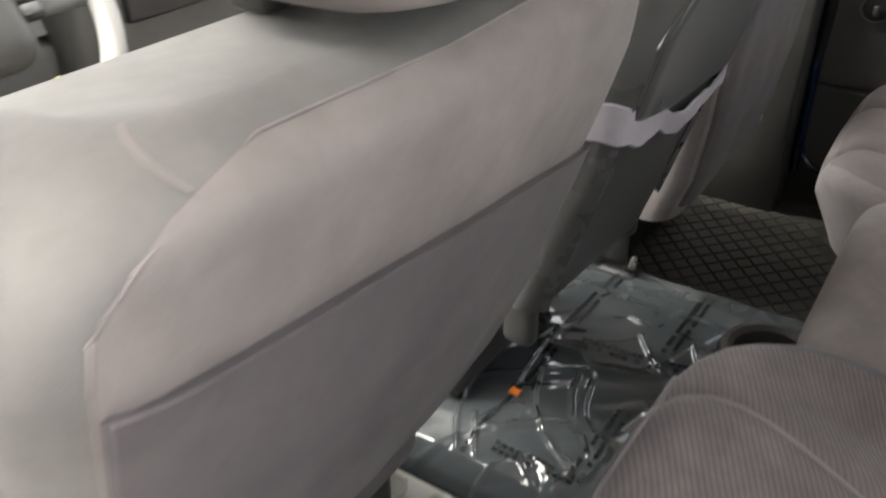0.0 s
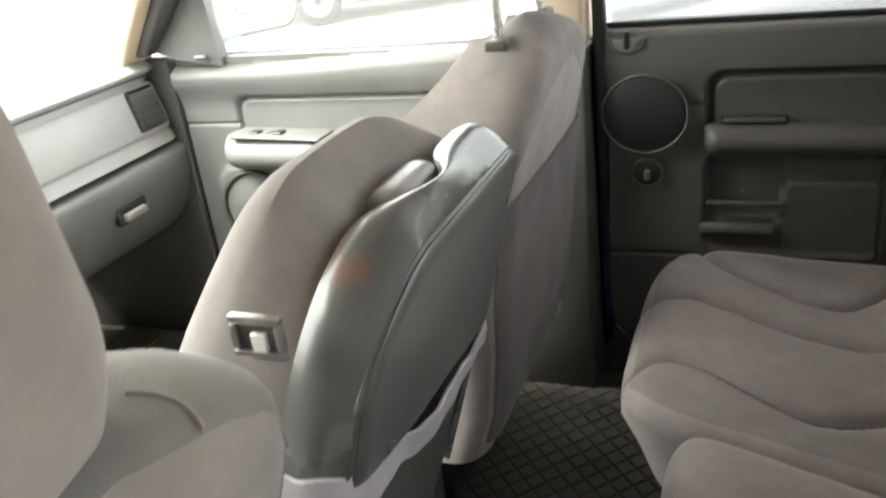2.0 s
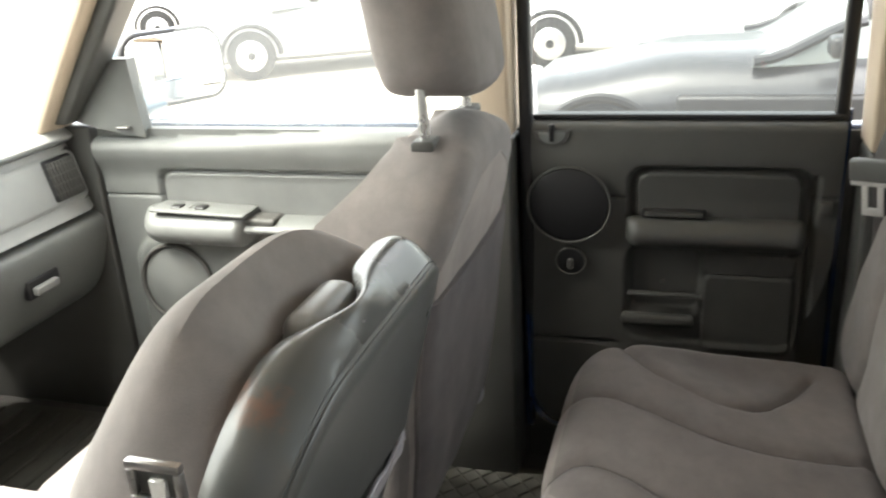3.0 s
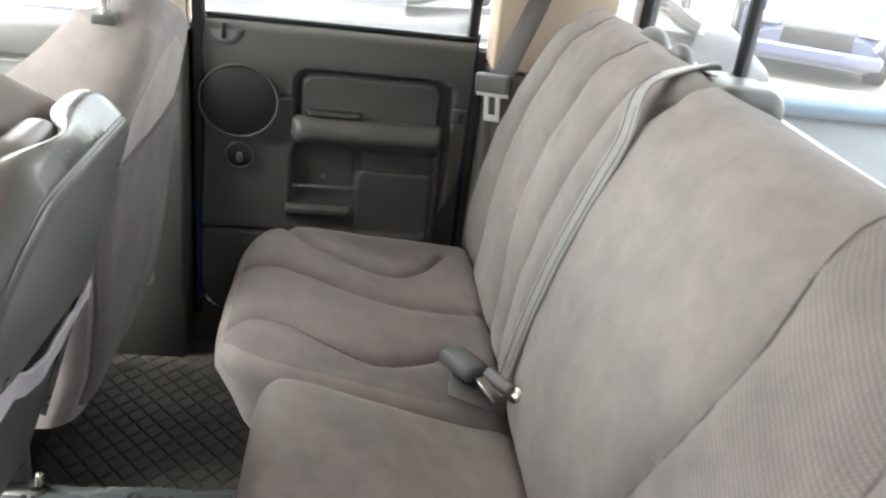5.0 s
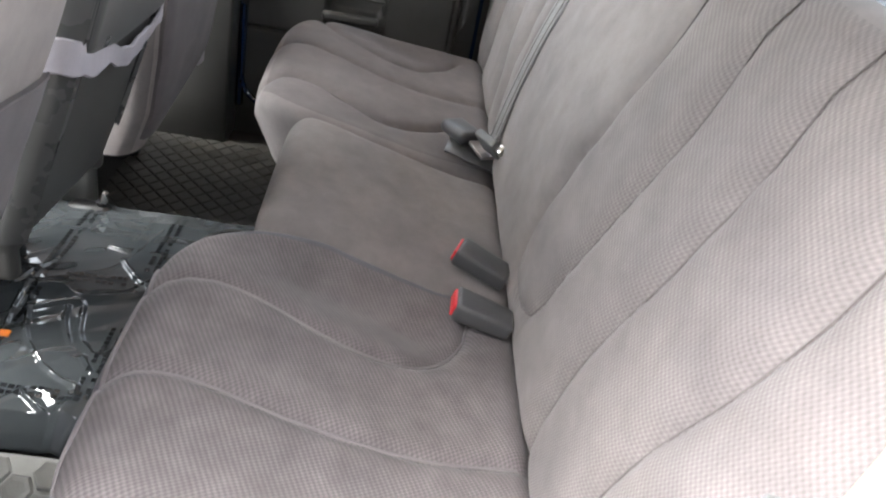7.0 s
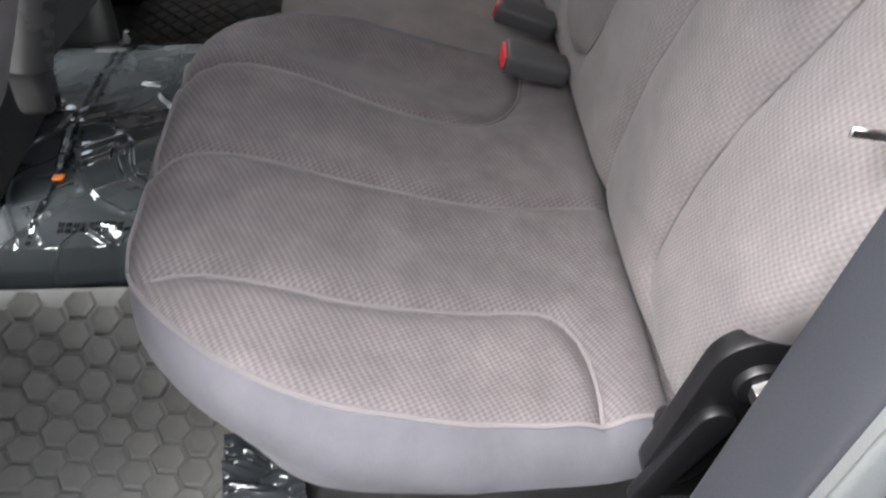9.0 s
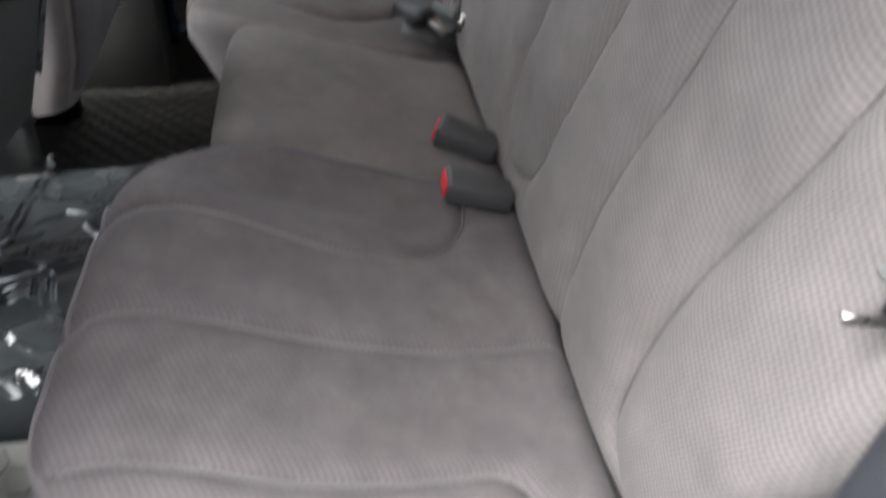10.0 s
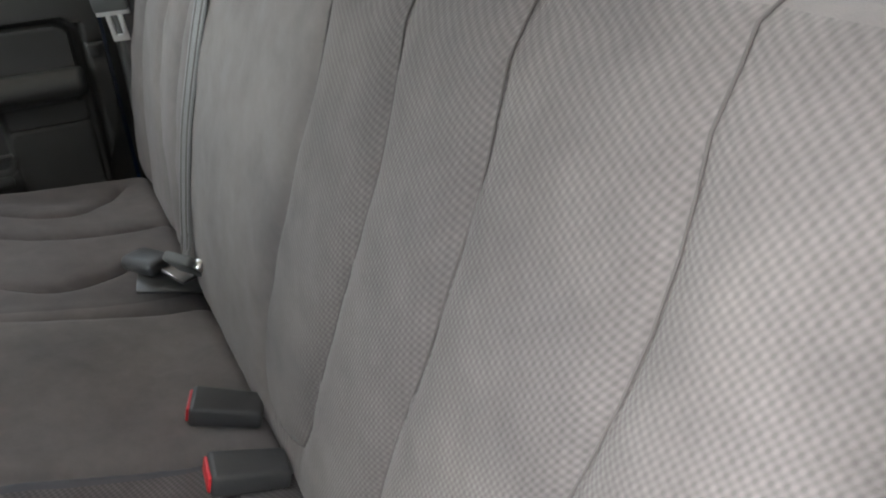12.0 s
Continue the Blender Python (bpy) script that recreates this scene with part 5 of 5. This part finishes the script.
rimpts = [vinyl_F(0.0, j / 14) for j in range(3, 15)] + [vinyl_F(i / 30, 1.0) for i in range(1, 31)] + [vinyl_F(1.0, 1 - j / 14) for j in range(1, 12)]
part("piping", tube([p + Vector((0, 0.004, 0)) for p in curve_points(rimpts, 110)], 0.0028, 8), VINYL, panel)


# vinyl side shell round the panel: shoulder, top and far side
def ring_point(s, t):
    """s: along the outline from low near side over the top to low far side; t: 0 rear edge to 1 front edge."""
    if s < 0.36:
        k = s / 0.36
        x, z = MX0, 0.38 + (mid_edge_z(MX0 + 0.001) - 0.38) * k
    elif s < 0.80:
        k = (s - 0.36) / 0.44
        k2 = k * k * (3 - 2 * k) * 0.4 + k * 0.6
        x = MX0 + (MX1 - MX0) * k2
        z = mid_edge_z(x)
    else:
        k = (s - 0.80) / 0.20
        x, z = MX1, mid_edge_z(MX1 - 0.001) + (0.38 - mid_edge_z(MX1 - 0.001)) * k
    return x, z


def shell_F(u, v):
    x, z = ring_point(u, v)
    top = max(0.0, min(1.0, (u - 0.30) / 0.12)) * max(0.0, min(1.0, (0.86 - u) / 0.06))
    deep = 0.052 - 0.006 * top - 0.030 * groove(u - 0.583, 0.055)
    bulge = 0.012 * math.sin(math.pi * v)
    return Vector((x - bulge * (1 - top) * (1 if u < 0.5 else -1), mid_rear(z) + 0.002 + deep * v, z + (bulge + 0.018 * v) * top))


def shell_B(u, v):
    p = shell_F(u, v)
    c = Vector(((MX0 + MX1) / 2, p.y, 0.55))
    return c + (p - c) * 0.90


part("side_shell", solid(shell_F, shell_B, 90, 10, side_rows=1), VINYL_SMEAR, mid, "glossy grey vinyl side bolster with an orange smear")


# velour front half
def front_F(u, v):
    x, z = ring_point(u, 0)
    top = max(0.0, min(1.0, (u - 0.30) / 0.12)) * max(0.0, min(1.0, (0.86 - u) / 0.06))
    crest = blend(u, [(0.26, 0), (0.50, 1), (0.62, 1), (0.84, 0)])
    y0 = mid_rear(z) + 0.055 - 0.006 * top + 0.016 * groove(u - 0.583, 0.06) * max(0.0, 1 - 4 * v)
    thick = straight(z, [(0.38, 0.16), (0.60, 0.172), (0.70, 0.156), (0.757, 0.138)])
    a = v * math.pi / 2
    c = Vector(((MX0 + MX1) / 2, 0, 0.50))
    grow = math.cos(a) ** 0.55 if v < 1 else 0.0
    lift = 1.0 + 0.06 * math.sin(min(1, v * 3) * math.pi / 2)
    return Vector((c.x + (x - c.x) * grow * (1.0 + 0.05 * math.sin(math.pi * min(1, 2 * v)) * (1 - top)), y0 + thick * math.sin(a), c.z + (z + 0.048 * crest * min(1.0, 5 * v) - c.z) * (grow * (1.0 + (lift - 1.0)) if v < 1 else 0)))


def front_B(u, v):
    p = front_F(u, v)
    c = Vector(((MX0 + MX1) / 2, p.y - 0.01, 0.5))
    return c + (p - c) * 0.93


part("front_pad", solid(front_F, front_B, 80, 26, side_rows=1), VELOUR, mid, "grey-brown velour front of the centre seat back")
part("release_lever", rbox((-0.033, 0.022, 0.748), (0.049, 0.056, 0.780), 0.014, 5), PALE_VINYL, mid, "pale grey release lever in a notch")
part("lever_slot", rbox((-0.049, 0.016, 0.722), (0.065, 0.072, 0.760), 0.010, 3), BLACK, mid)


def lower_F(u, v):
    z0 = 0.375 - 0.06 * u
    z = z0 + (0.60 - z0) * v
    return Vector((MX0 + (MX1 - MX0) * u, mid_rear(z) + 0.006 + 0.8 * drop(min(u, 1 - u) * 0.3, 0.02) + 0.8 * drop(z - z0, 0.02), z))


part("lower_back", solid(lower_F, lambda u, v: Vector((lower_F(u, v).x, mid_rear(lower_F(u, v).z) + 0.16, lower_F(u, v).z)), 24, 16), PLASTIC_DARK_SHADED, mid)
for x in (MX0 + 0.016, MX1 - 0.016):
    part("hinge_cover", rbox((x - 0.012, 0.125, 0.315), (x + 0.012, 0.165, 0.380), 0.011, 4), PLASTIC_DARK_SHADED, mid)
part("cushion", rbox((-0.14, 0.26, 0.30), (0.17, 0.66, 0.44), 0.05, 5), VELOUR, mid)
part("base", rbox((-0.12, 0.24, 0.168), (0.15, 0.60, 0.31), 0.01), PLASTIC_DARK_SHADED, mid)
# pale elastic strap round the bottom of the panel
strap_pts = [(-0.168, 0.150, 0.630), (-0.170, 0.09, 0.621), (-0.163, 0.045, 0.612), (-0.13, 0.034, 0.602), (-0.08, 0.036, 0.588), (-0.02, 0.040, 0.564), (0.05, 0.045, 0.550), (0.11, 0.047, 0.552), (0.155, 0.045, 0.560), (0.176, 0.06, 0.570), (0.178, 0.12, 0.575)]
sn = [(-1, 0, 0.1), (-0.95, -0.4, 0.1), (-0.6, -0.8, 0.1), (-0.2, -1, 0), (0, -1, -0.1), (0, -1, -0.25), (0, -1, -0.25), (0, -1, -0.2), (0.4, -0.9, 0), (0.95, -0.3, 0), (1, 0, 0)]
sl = curve_points(strap_pts, 60)
snn = curve_points(sn, 60)
part("strap", ribbon([p + Vector((0, 0.0, 0.0012 * math.sin(i * 1.3) + 0.0016 * math.sin(i * 0.55))) for i, p in enumerate(sl)], [blend(i / len(sl), [(0, 0.036), (0.30, 0.036), (0.42, 0.022), (0.6, 0.030), (0.72, 0.012), (0.84, 0.032), (1, 0.034)]) for i in range(len(sl))], [Vector(q) for q in snn], 0.002), STRAP, mid, "pale wrinkled elastic strap")
# steel belt bracket on the near side
bk = part("belt_bracket", join(*[rbox(lo, hi, 0.0015, 2) for lo, hi in (((-0.170, 0.048, 0.725), (-0.164, 0.084, 0.731)), ((-0.170, 0.048, 0.749), (-0.164, 0.084, 0.755)),
                                                                        ((-0.170, 0.048, 0.731), (-0.164, 0.053, 0.749)), ((-0.170, 0.079, 0.731), (-0.164, 0.084, 0.749)))]), STEEL, mid, "pressed steel belt bracket")
part("bracket_back", rbox((-0.166, 0.052, 0.730), (-0.160, 0.080, 0.750), 0.001, 1), PLASTIC_DARK_SHADED, bk)
part("bracket_tongue", rbox((-0.169, 0.060, 0.729), (-0.165, 0.071, 0.743), 0.001, 1), METAL_SHINE, bk)
settle(mid, stretch(1, -0.042, 1, 0.004, 1, 0.022))


# ---- floor: mats, film, cup holder ----
def pad_mesh(name, ring, tops, ramp=0.0):
    """A low moulded pad: an outline at its foot, and inner outlines (scale, height) above it."""
    bm = bmesh.new()
    rows = [[bm.verts.new((x * f, y * f, h + (ramp * (y * f) if h else 0))) for x, y in ring] for f, h in tops]
    k = len(ring)
    for a, b in zip(rows, rows[1:]):
        for j in range(k):
            bm.faces.new((a[j], a[(j + 1) % k], b[(j + 1) % k], b[j]))
    bm.faces.new(rows[-1])
    bm.faces.new(rows[0][::-1])
    me = bpy.data.meshes.new(name)
    bm.to_mesh(me)
    bm.free()
    return me


mat_l = thing("floor_mat", "grey moulded rubber mat with a honeycomb of pads", "floor mat", "rear floor mats")


def mat_z(x):
    """The mat's top: flat, then rising towards the tunnel."""
    return straight(x, [(-0.79, 0.072), (-0.46, 0.073), (-0.40, 0.082), (-0.262, 0.140)])


part("base", solid(lambda u, v: Vector((-0.79 + 0.528 * u, -0.14 + 0.44 * v, mat_z(-0.79 + 0.528 * u))), lambda u, v: Vector((-0.79 + 0.528 * u, -0.14 + 0.44 * v, mat_z(-0.79 + 0.528 * u) - 0.010)), 40, 8, side_rows=1), RUBBER, mat_l)
PITCH = 0.037
hexa = pad_mesh("pad", [(PITCH / math.sqrt(3) * math.cos(math.pi / 6 + k * math.pi / 3), PITCH / math.sqrt(3) * math.sin(math.pi / 6 + k * math.pi / 3)) for k in range(6)],
                [(0.97, 0.0), (0.88, 0.0056), (0.78, 0.0068), (0.5, 0.0056)], 0.26)
hexa.materials.append(RUBBER)
for j in range(10):
    for i in range(17):
        x, y = -0.745 + PITCH * (i + 0.5 * (j % 2)), -0.028 + PITCH * 0.866 * j
        if x < -0.275:
            pad = new("pad", hexa)
            pad.location = (x, y, mat_z(x) - 0.0002)
            pad.rotation_euler = (0, -math.atan((mat_z(x + 0.015) - mat_z(x - 0.015)) / 0.03), 0)
            pad.parent = mat_l
part("rim", tube(curve_points([(-0.50, -0.13, 0.074), (-0.50, -0.06, 0.075), (-0.53, -0.045, 0.076), (-0.60, -0.05, 0.076), (-0.77, -0.05, 0.076)], 24), 0.005, 8), RUBBER, mat_l)
part("plain_tab", rbox((-0.77, -0.13, 0.073), (-0.53, -0.065, 0.078), 0.003), RUBBER, mat_l)

mat_r = thing("floor_mat", "dark rubber mat with a grid of square pads", "floor mat", "rear floor mats")
part("base", rbox((0.308, -0.14, 0.062), (0.79, 0.26, 0.072), 0.004), RUBBER_DARK, mat_r)
square = pad_mesh("pad", [(0, -0.0185), (0.0205, 0), (0, 0.0185), (-0.0205, 0)], [(1.0, 0.0), (0.86, 0.0034), (0.6, 0.0034)])
square.materials.append(RUBBER_DARK)
for i in range(24):
    for j in range(20):
        x, y = 0.330 + 0.0215 * (2 * i + j % 2), -0.125 + 0.0195 * j
        if x < 0.775:
            pad = new("pad", square)
            pad.location = (x, y, 0.0718)
            pad.parent = mat_r
front_mat = thing("floor_mat", "dark rubber mat in the passenger footwell", "floor mat", "front floor mats")
part("base", rbox((0.30, 0.85, 0.062), (0.80, 1.50, 0.075), 0.006), RUBBER_DARK, front_mat)
for k in range(10):
    part("rib", rbox((0.33, 0.90 + 0.055 * k, 0.074), (0.77, 0.915 + 0.055 * k, 0.081), 0.003, 2), RUBBER_DARK, front_mat)

film = thing("floor_film", "creased clear protective film taped over the carpet tunnel", "plastic film")


# the sharp folds that the film has kept
CREASES = [[(-0.055, 0.267), (-0.10, 0.258), (-0.145, 0.246), (-0.19, 0.228), (-0.22, 0.209)], [(0.02, 0.206), (-0.04, 0.204), (-0.105, 0.195)],
           [(-0.02, 0.190), (-0.07, 0.176), (-0.11, 0.160), (-0.15, 0.122), (-0.185, 0.072)], [(-0.03, 0.136), (-0.07, 0.127), (-0.10, 0.112)],
           [(-0.165, 0.216), (-0.215, 0.184)], [(-0.195, 0.134), (-0.225, 0.097)], [(0.0, 0.225), (0.05, 0.205), (0.08, 0.19)],
           [(-0.13, 0.082), (-0.157, 0.062)], [(0.11, 0.03), (0.064, 0.004)], [(0.10, 0.10), (0.05, 0.06), (0.03, 0.02)], [(0.13, 0.13), (0.122, 0.10)]]
to_crease = near_lines([line2(c, 10) for c in CREASES])


def film_z(x, y):
    z = straight(x, [(-0.256, 0.130), (-0.246, 0.150), (-0.225, 0.170), (-0.18, 0.180), (0.0, 0.186), (0.22, 0.182), (0.268, 0.174)])
    w = noise.noise(Vector((x * 9, y * 9, 1.7))) * 0.004 + abs(noise.noise(Vector((x * 16 + 3, y * 7, 5.1)))) * 0.006
    near = blend(x, [(-0.25, 1), (0.02, 0.9), (0.12, 0.25), (0.24, 0.12)])
    w += near * 0.005 * abs(noise.noise(Vector((x * 22 + y * 14, y * 6, 9.3))))
    w += 0.0042 * math.exp(-(to_crease(x, y) / 0.0030) ** 2)
    for k, s, h, sharp in ((9.0, 2.3, 0.005, 14), (15.0, 6.1, 0.004, 13)):
        r = abs(noise.noise(Vector((x * k * 0.5 + 0.7 * k * y, y * k * 0.5 - 0.25 * k * x, s))))
        w += near * h * max(0.0, 1 - r * sharp)
    return z + w


def film_F(u, v):
    x, y = -0.254 + 0.522 * u, -0.10 + 0.50 * v
    return Vector((x + 0.006 * noise.noise(Vector((x * 12, y * 12, 2.2))), y, film_z(x, y)))


part("sheet", solid(film_F, lambda u, v: film_F(u, v) - Vector((0, 0, 0.003)), 300, 280, side_rows=1), FILM, film)


def print_bar(x0, y0, x1, y1, wide, name="print_mark"):
    """A row of printed marks on the film, as plain bars."""
    d = Vector((x1 - x0, y1 - y0, 0))
    n = max(2, int(d.length / 0.0085))
    s = Vector((-d.y, d.x, 0)).normalized()
    rng = random.Random(int(1000 * (x0 + 3 * y0)))
    for i in range(n):
        if rng.random() < 0.16:
            continue
        bm = bmesh.new()
        a, b = (i + 0.1) / n, (i + 0.9) / n
        vs = []
        for t, k in ((a, -1), (b, -1), (b, 1), (a, 1)):
            p = Vector((x0, y0, 0)) + d * t + s * k * wide / 2
            vs.append(bm.verts.new((p.x, p.y, film_z(p.x, p.y) + 0.0016)))
        bm.faces.new(vs)
        bmesh.ops.recalc_face_normals(bm, faces=bm.faces[:])
        part(name, bm, FILM_PRINT, film, flat=True)


for off in (0.0, 0.013):
    print_bar(0.255, 0.180 + off, -0.02, 0.195 + off, 0.0065)
    print_bar(0.255, 0.043 + off, 0.075, 0.046 + off, 0.0065)
    print_bar(0.030 + off, 0.175, 0.046 + off, 0.015, 0.0065)
    print_bar(0.0 - off, 0.185, -0.22 - off * 0.2, 0.20, 0.006)
    print_bar(-0.06, 0.05 + off, -0.20, 0.055 + off, 0.006)
    print_bar(0.055 + off, 0.23, 0.06 + off, 0.36, 0.0065)
    print_bar(-0.20 + off * 0.7, 0.17, -0.202 + off * 0.7, 0.06, 0.006)
part("orange_mark", rbox((-0.113, 0.183, 0.189), (-0.101, 0.197, 0.1925), 0.001, 1), ORANGE, film, "small orange printed mark")

# loose crumpled film by the sill
loose = thing("loose_film", "crumpled clear film between mat and seat", "plastic film")


def loose_F(u, v):
    x, y = -0.45 - 0.22 * u, -0.055 - 0.085 * v - 0.03 * u
    return Vector((x, y, 0.085 + 0.030 * abs(noise.noise(Vector((x * 45, y * 9, 4.0)))) + 0.010 * abs(noise.noise(Vector((x * 90, y * 30, 8))))))


part("sheet", solid(loose_F, lambda u, v: loose_F(u, v) - Vector((0, 0, 0.002)), 120, 60, side_rows=1), FILM, loose)

cup = thing("cup_holder", "dark plastic cup holder below the middle cushion", "cup holder")
cc = Vector((0.045, -0.082, 0.262))
bm = bmesh.new()
prof = [(0.062, -0.05), (0.064, 0.0), (0.060, 0.010), (0.052, 0.012), (0.046, 0.006), (0.044, -0.045), (0.0, -0.048)]
n = 40
rings = [[bm.verts.new((cc.x + r * math.cos(2 * math.pi * i / n), cc.y + r * math.sin(2 * math.pi * i / n), cc.z + z)) for i in range(n)] for r, z in prof[:-1]]
mid_v = bm.verts.new((cc.x, cc.y, cc.z + prof[-1][1]))
for a, b in zip(rings, rings[1:]):
    for i in range(n):
        bm.faces.new((a[i], a[(i + 1) % n], b[(i + 1) % n], b[i]))
for i in range(n):
    bm.faces.new((rings[-1][i], rings[-1][(i + 1) % n], mid_v))
bmesh.ops.recalc_face_normals(bm, faces=bm.faces[:])
part("cup", bm, PLASTIC_DARK_SHADED, cup)
part("tray", rbox((-0.03, -0.18, 0.16), (0.13, -0.030, 0.222), 0.02, 4), BLACK, cup)


# ---- outside: truck bed, parked cars ----
bed = thing("truck_bed", "pickup bed behind the cab with blue rails", "truck bed")
part("floor", rbox((-0.85, -2.9, -0.05), (0.85, -0.86, 0.0), 0.01), BED, bed)
for s in (-1, 1):
    part("side", rbox((min(s * 0.88, s * 0.97), -2.9, -0.2), (max(s * 0.88, s * 0.97), -0.86, 0.645), 0.02), BED, bed)
    part("rail", rbox((min(s * 0.86, s * 1.0), -2.9, 0.648), (max(s * 0.86, s * 1.0), -0.86, 0.686), 0.015), BLUE_LIT, bed)
part("tailgate", rbox((-0.80, -2.9, 0.0), (0.80, -2.82, 0.60), 0.02), BED, bed)


def car(label, paint, m, length=4.5, tall=1.45, wide=1.75, hood=1.2, cab=(0.16, 0.72), top_mat=None, skirt=None):
    """A parked car: lofted body, glazed cabin, wheels, mirrors, lamps and bumper; its nose points along +x."""
    root = thing("parked_car", label, "car", "parked cars")
    root.matrix_world = m
    L, W = length / 2, wide / 2

    def side(u):
        """The height of the body's shoulder and its half width along the car, u from the tail 0 to the nose 1."""
        z = blend(u, [(0, 0.72), (0.06, 0.92), (0.3, 0.98), (0.68, 0.96), (0.9, 0.82), (1.0, 0.55)])
        w = W * blend(u, [(0, 0.82), (0.1, 0.96), (0.5, 1.0), (0.85, 0.95), (1.0, 0.72)])
        return z, w

    def F(u, v):
        z, w = side(u)
        a = v * math.pi
        return Vector((-L + length * u, -w * math.copysign(abs(math.cos(a)) ** 0.45, math.cos(a)), 0.28 + (z - 0.28) * math.sin(a) ** 0.5))

    def B(u, v):
        p = F(u, v)
        return Vector((p.x * 0.98, p.y * 0.9, 0.22))
    body = part("body", solid(F, B, 36, 24, side_rows=1), paint, root)

    def G(u, v):
        x = -L + length * (cab[0] + (cab[1] - cab[0]) * u)
        h = tall - 0.93
        z = 0.93 + h * blend(u, [(0, 0.0), (0.22, 0.93), (0.5, 1.0), (0.68, 0.93), (1.0, 0.0)])
        w = W * (0.9 - 0.17 * (z - 0.93) / h)
        a = v * math.pi
        return Vector((x, -w * math.copysign(abs(math.cos(a)) ** 0.35, math.cos(a)), 0.90 + (z - 0.90) * math.sin(a) ** 0.35))
    part("cabin_glass", solid(G, lambda u, v: Vector((G(u, v).x, G(u, v).y * 0.95, 0.88)), 24, 20, side_rows=1), CAR_GLASS, root)
    part("roof", rbox((-L + length * (cab[0] + 0.2 * (cab[1] - cab[0])), -W * (0.78 if top_mat else 0.72), tall - (0.15 if top_mat else 0.03)), (-L + length * (cab[0] + 0.69 * (cab[1] - cab[0])), W * (0.78 if top_mat else 0.72), tall + 0.012), 0.05 if top_mat else 0.02, 3), top_mat or paint, root)
    for v in (0.09, 0.91):
        part("windscreen_pillar", tube([G(1 - 0.31 * k / 6, v) + Vector((0, 0, 0.012)) for k in range(7)], 0.035, 8), paint, root)
        part("rear_pillar", tube([G(0.02 + 0.2 * k / 6, v) + Vector((0, 0, 0.012)) for k in range(7)], 0.05, 8), top_mat or paint, root)
    if skirt:
        for sy in (-1, 1):
            part("side_skirt", rbox((-L + 1.15, min(sy * W * 0.9, sy * (W + 0.006)), 0.25), (L - 1.32, max(sy * W * 0.9, sy * (W + 0.006)), 0.74), 0.03, 3), skirt, root)
    for sx, px in ((-1, -L + 0.78), (1, L - 0.85)):
        for sy in (-1, 1):
            wob = part("wheel", cyl((px, sy * (W - 0.2), 0.33), (px, sy * (W + 0.005), 0.33), 0.33, None, 32, 0.03), TYRE, root)
            part("wheel_arch", tube([(px + 0.40 * math.cos(math.pi * i / 16), sy * W * 0.985, 0.33 + 0.40 * math.sin(math.pi * i / 16)) for i in range(17)], 0.035, 8), BLACK, root)
            part("rim", cyl((px, sy * (W - 0.02), 0.33), (px, sy * (W + 0.012), 0.33), 0.22, 0.20, 28, 0.01), ALLOY, wob)
            part("hub_cap", cyl((px, sy * W, 0.33), (px, sy * (W + 0.02), 0.33), 0.06, 0.05, 20, 0.005), BLACK, wob)
    for sy in (-1, 1):
        mm = part("side_mirror", rbox((L - hood - 0.62, min(sy * W, sy * (W + 0.2)), 0.98), (L - hood - 0.50, max(sy * W, sy * (W + 0.2)), 1.10), 0.03, 3), BLACK, root)
        part("headlamp", rbox((L - 0.22, sy * W * 0.62 - 0.16, 0.58), (L - 0.05, sy * W * 0.62 + 0.16, 0.70), 0.04, 3), ALLOY, root)
        part("door_line", rbox((-0.25, min(sy * (W - 0.005), sy * (W + 0.003)), 0.4), (-0.24, max(sy * (W - 0.005), sy * (W + 0.003)), 0.9), 0), BLACK, root, flat=True)
    part("grille", rbox((L - 0.10, -W * 0.42, 0.42), (L + 0.0, W * 0.42, 0.60), 0.02, 3), BLACK, root)
    part("bumper", rbox((L - 0.25, -W * 0.8, 0.26), (L + 0.03, W * 0.8, 0.42), 0.05, 4), paint, root)
    return root


G0 = -0.75
car("charcoal convertible with a black soft top beside the pickup", CHARCOAL_PAINT, pose(5.7, -0.95, G0, 0, 0, 90), 4.4, 1.28, hood=1.65, cab=(0.14, 0.60), top_mat=SOFT_TOP, skirt=BLACK)
car("white saloon parked behind the convertible", WHITE_PAINT, pose(11.3, 0.2, G0, 0, 0, 92), 4.7, 1.75, hood=1.3)
car("white hatchback parked further along the lot", WHITE_PAINT, pose(15.3, 9.3, G0, 0, 0, 125), 4.3, 1.7)
car("white saloon in the far row of the lot", WHITE_PAINT, pose(25.8, 18.3, G0, 0, 0, 125), 4.6, 1.7)
car("pale silver saloon parked close by", SILVER_PAINT, pose(11.2, 5.0, G0, 0, 0, 120), 4.2, 1.5)
car("navy sports car parked behind the pickup", NAVY_PAINT, pose(9.9, -5.9, G0, 0, 0, 156), 4.2, 1.32)
car("white car parked behind the pickup", WHITE_PAINT, pose(10.2, -3.4, G0, 0, 0, 162), 4.4)
car("white saloon at the end of the row behind", WHITE_PAINT, pose(15.0, -11.2, G0, 0, 0, 148), 4.4)
car("silver saloon in the far row behind", SILVER_PAINT, pose(17.0, -14.5, G0, 0, 0, 145), 4.4)
car("white saloon behind the tailgate", WHITE_PAINT, pose(3.0, -11.0, G0, 0, 0, 110), 4.4)
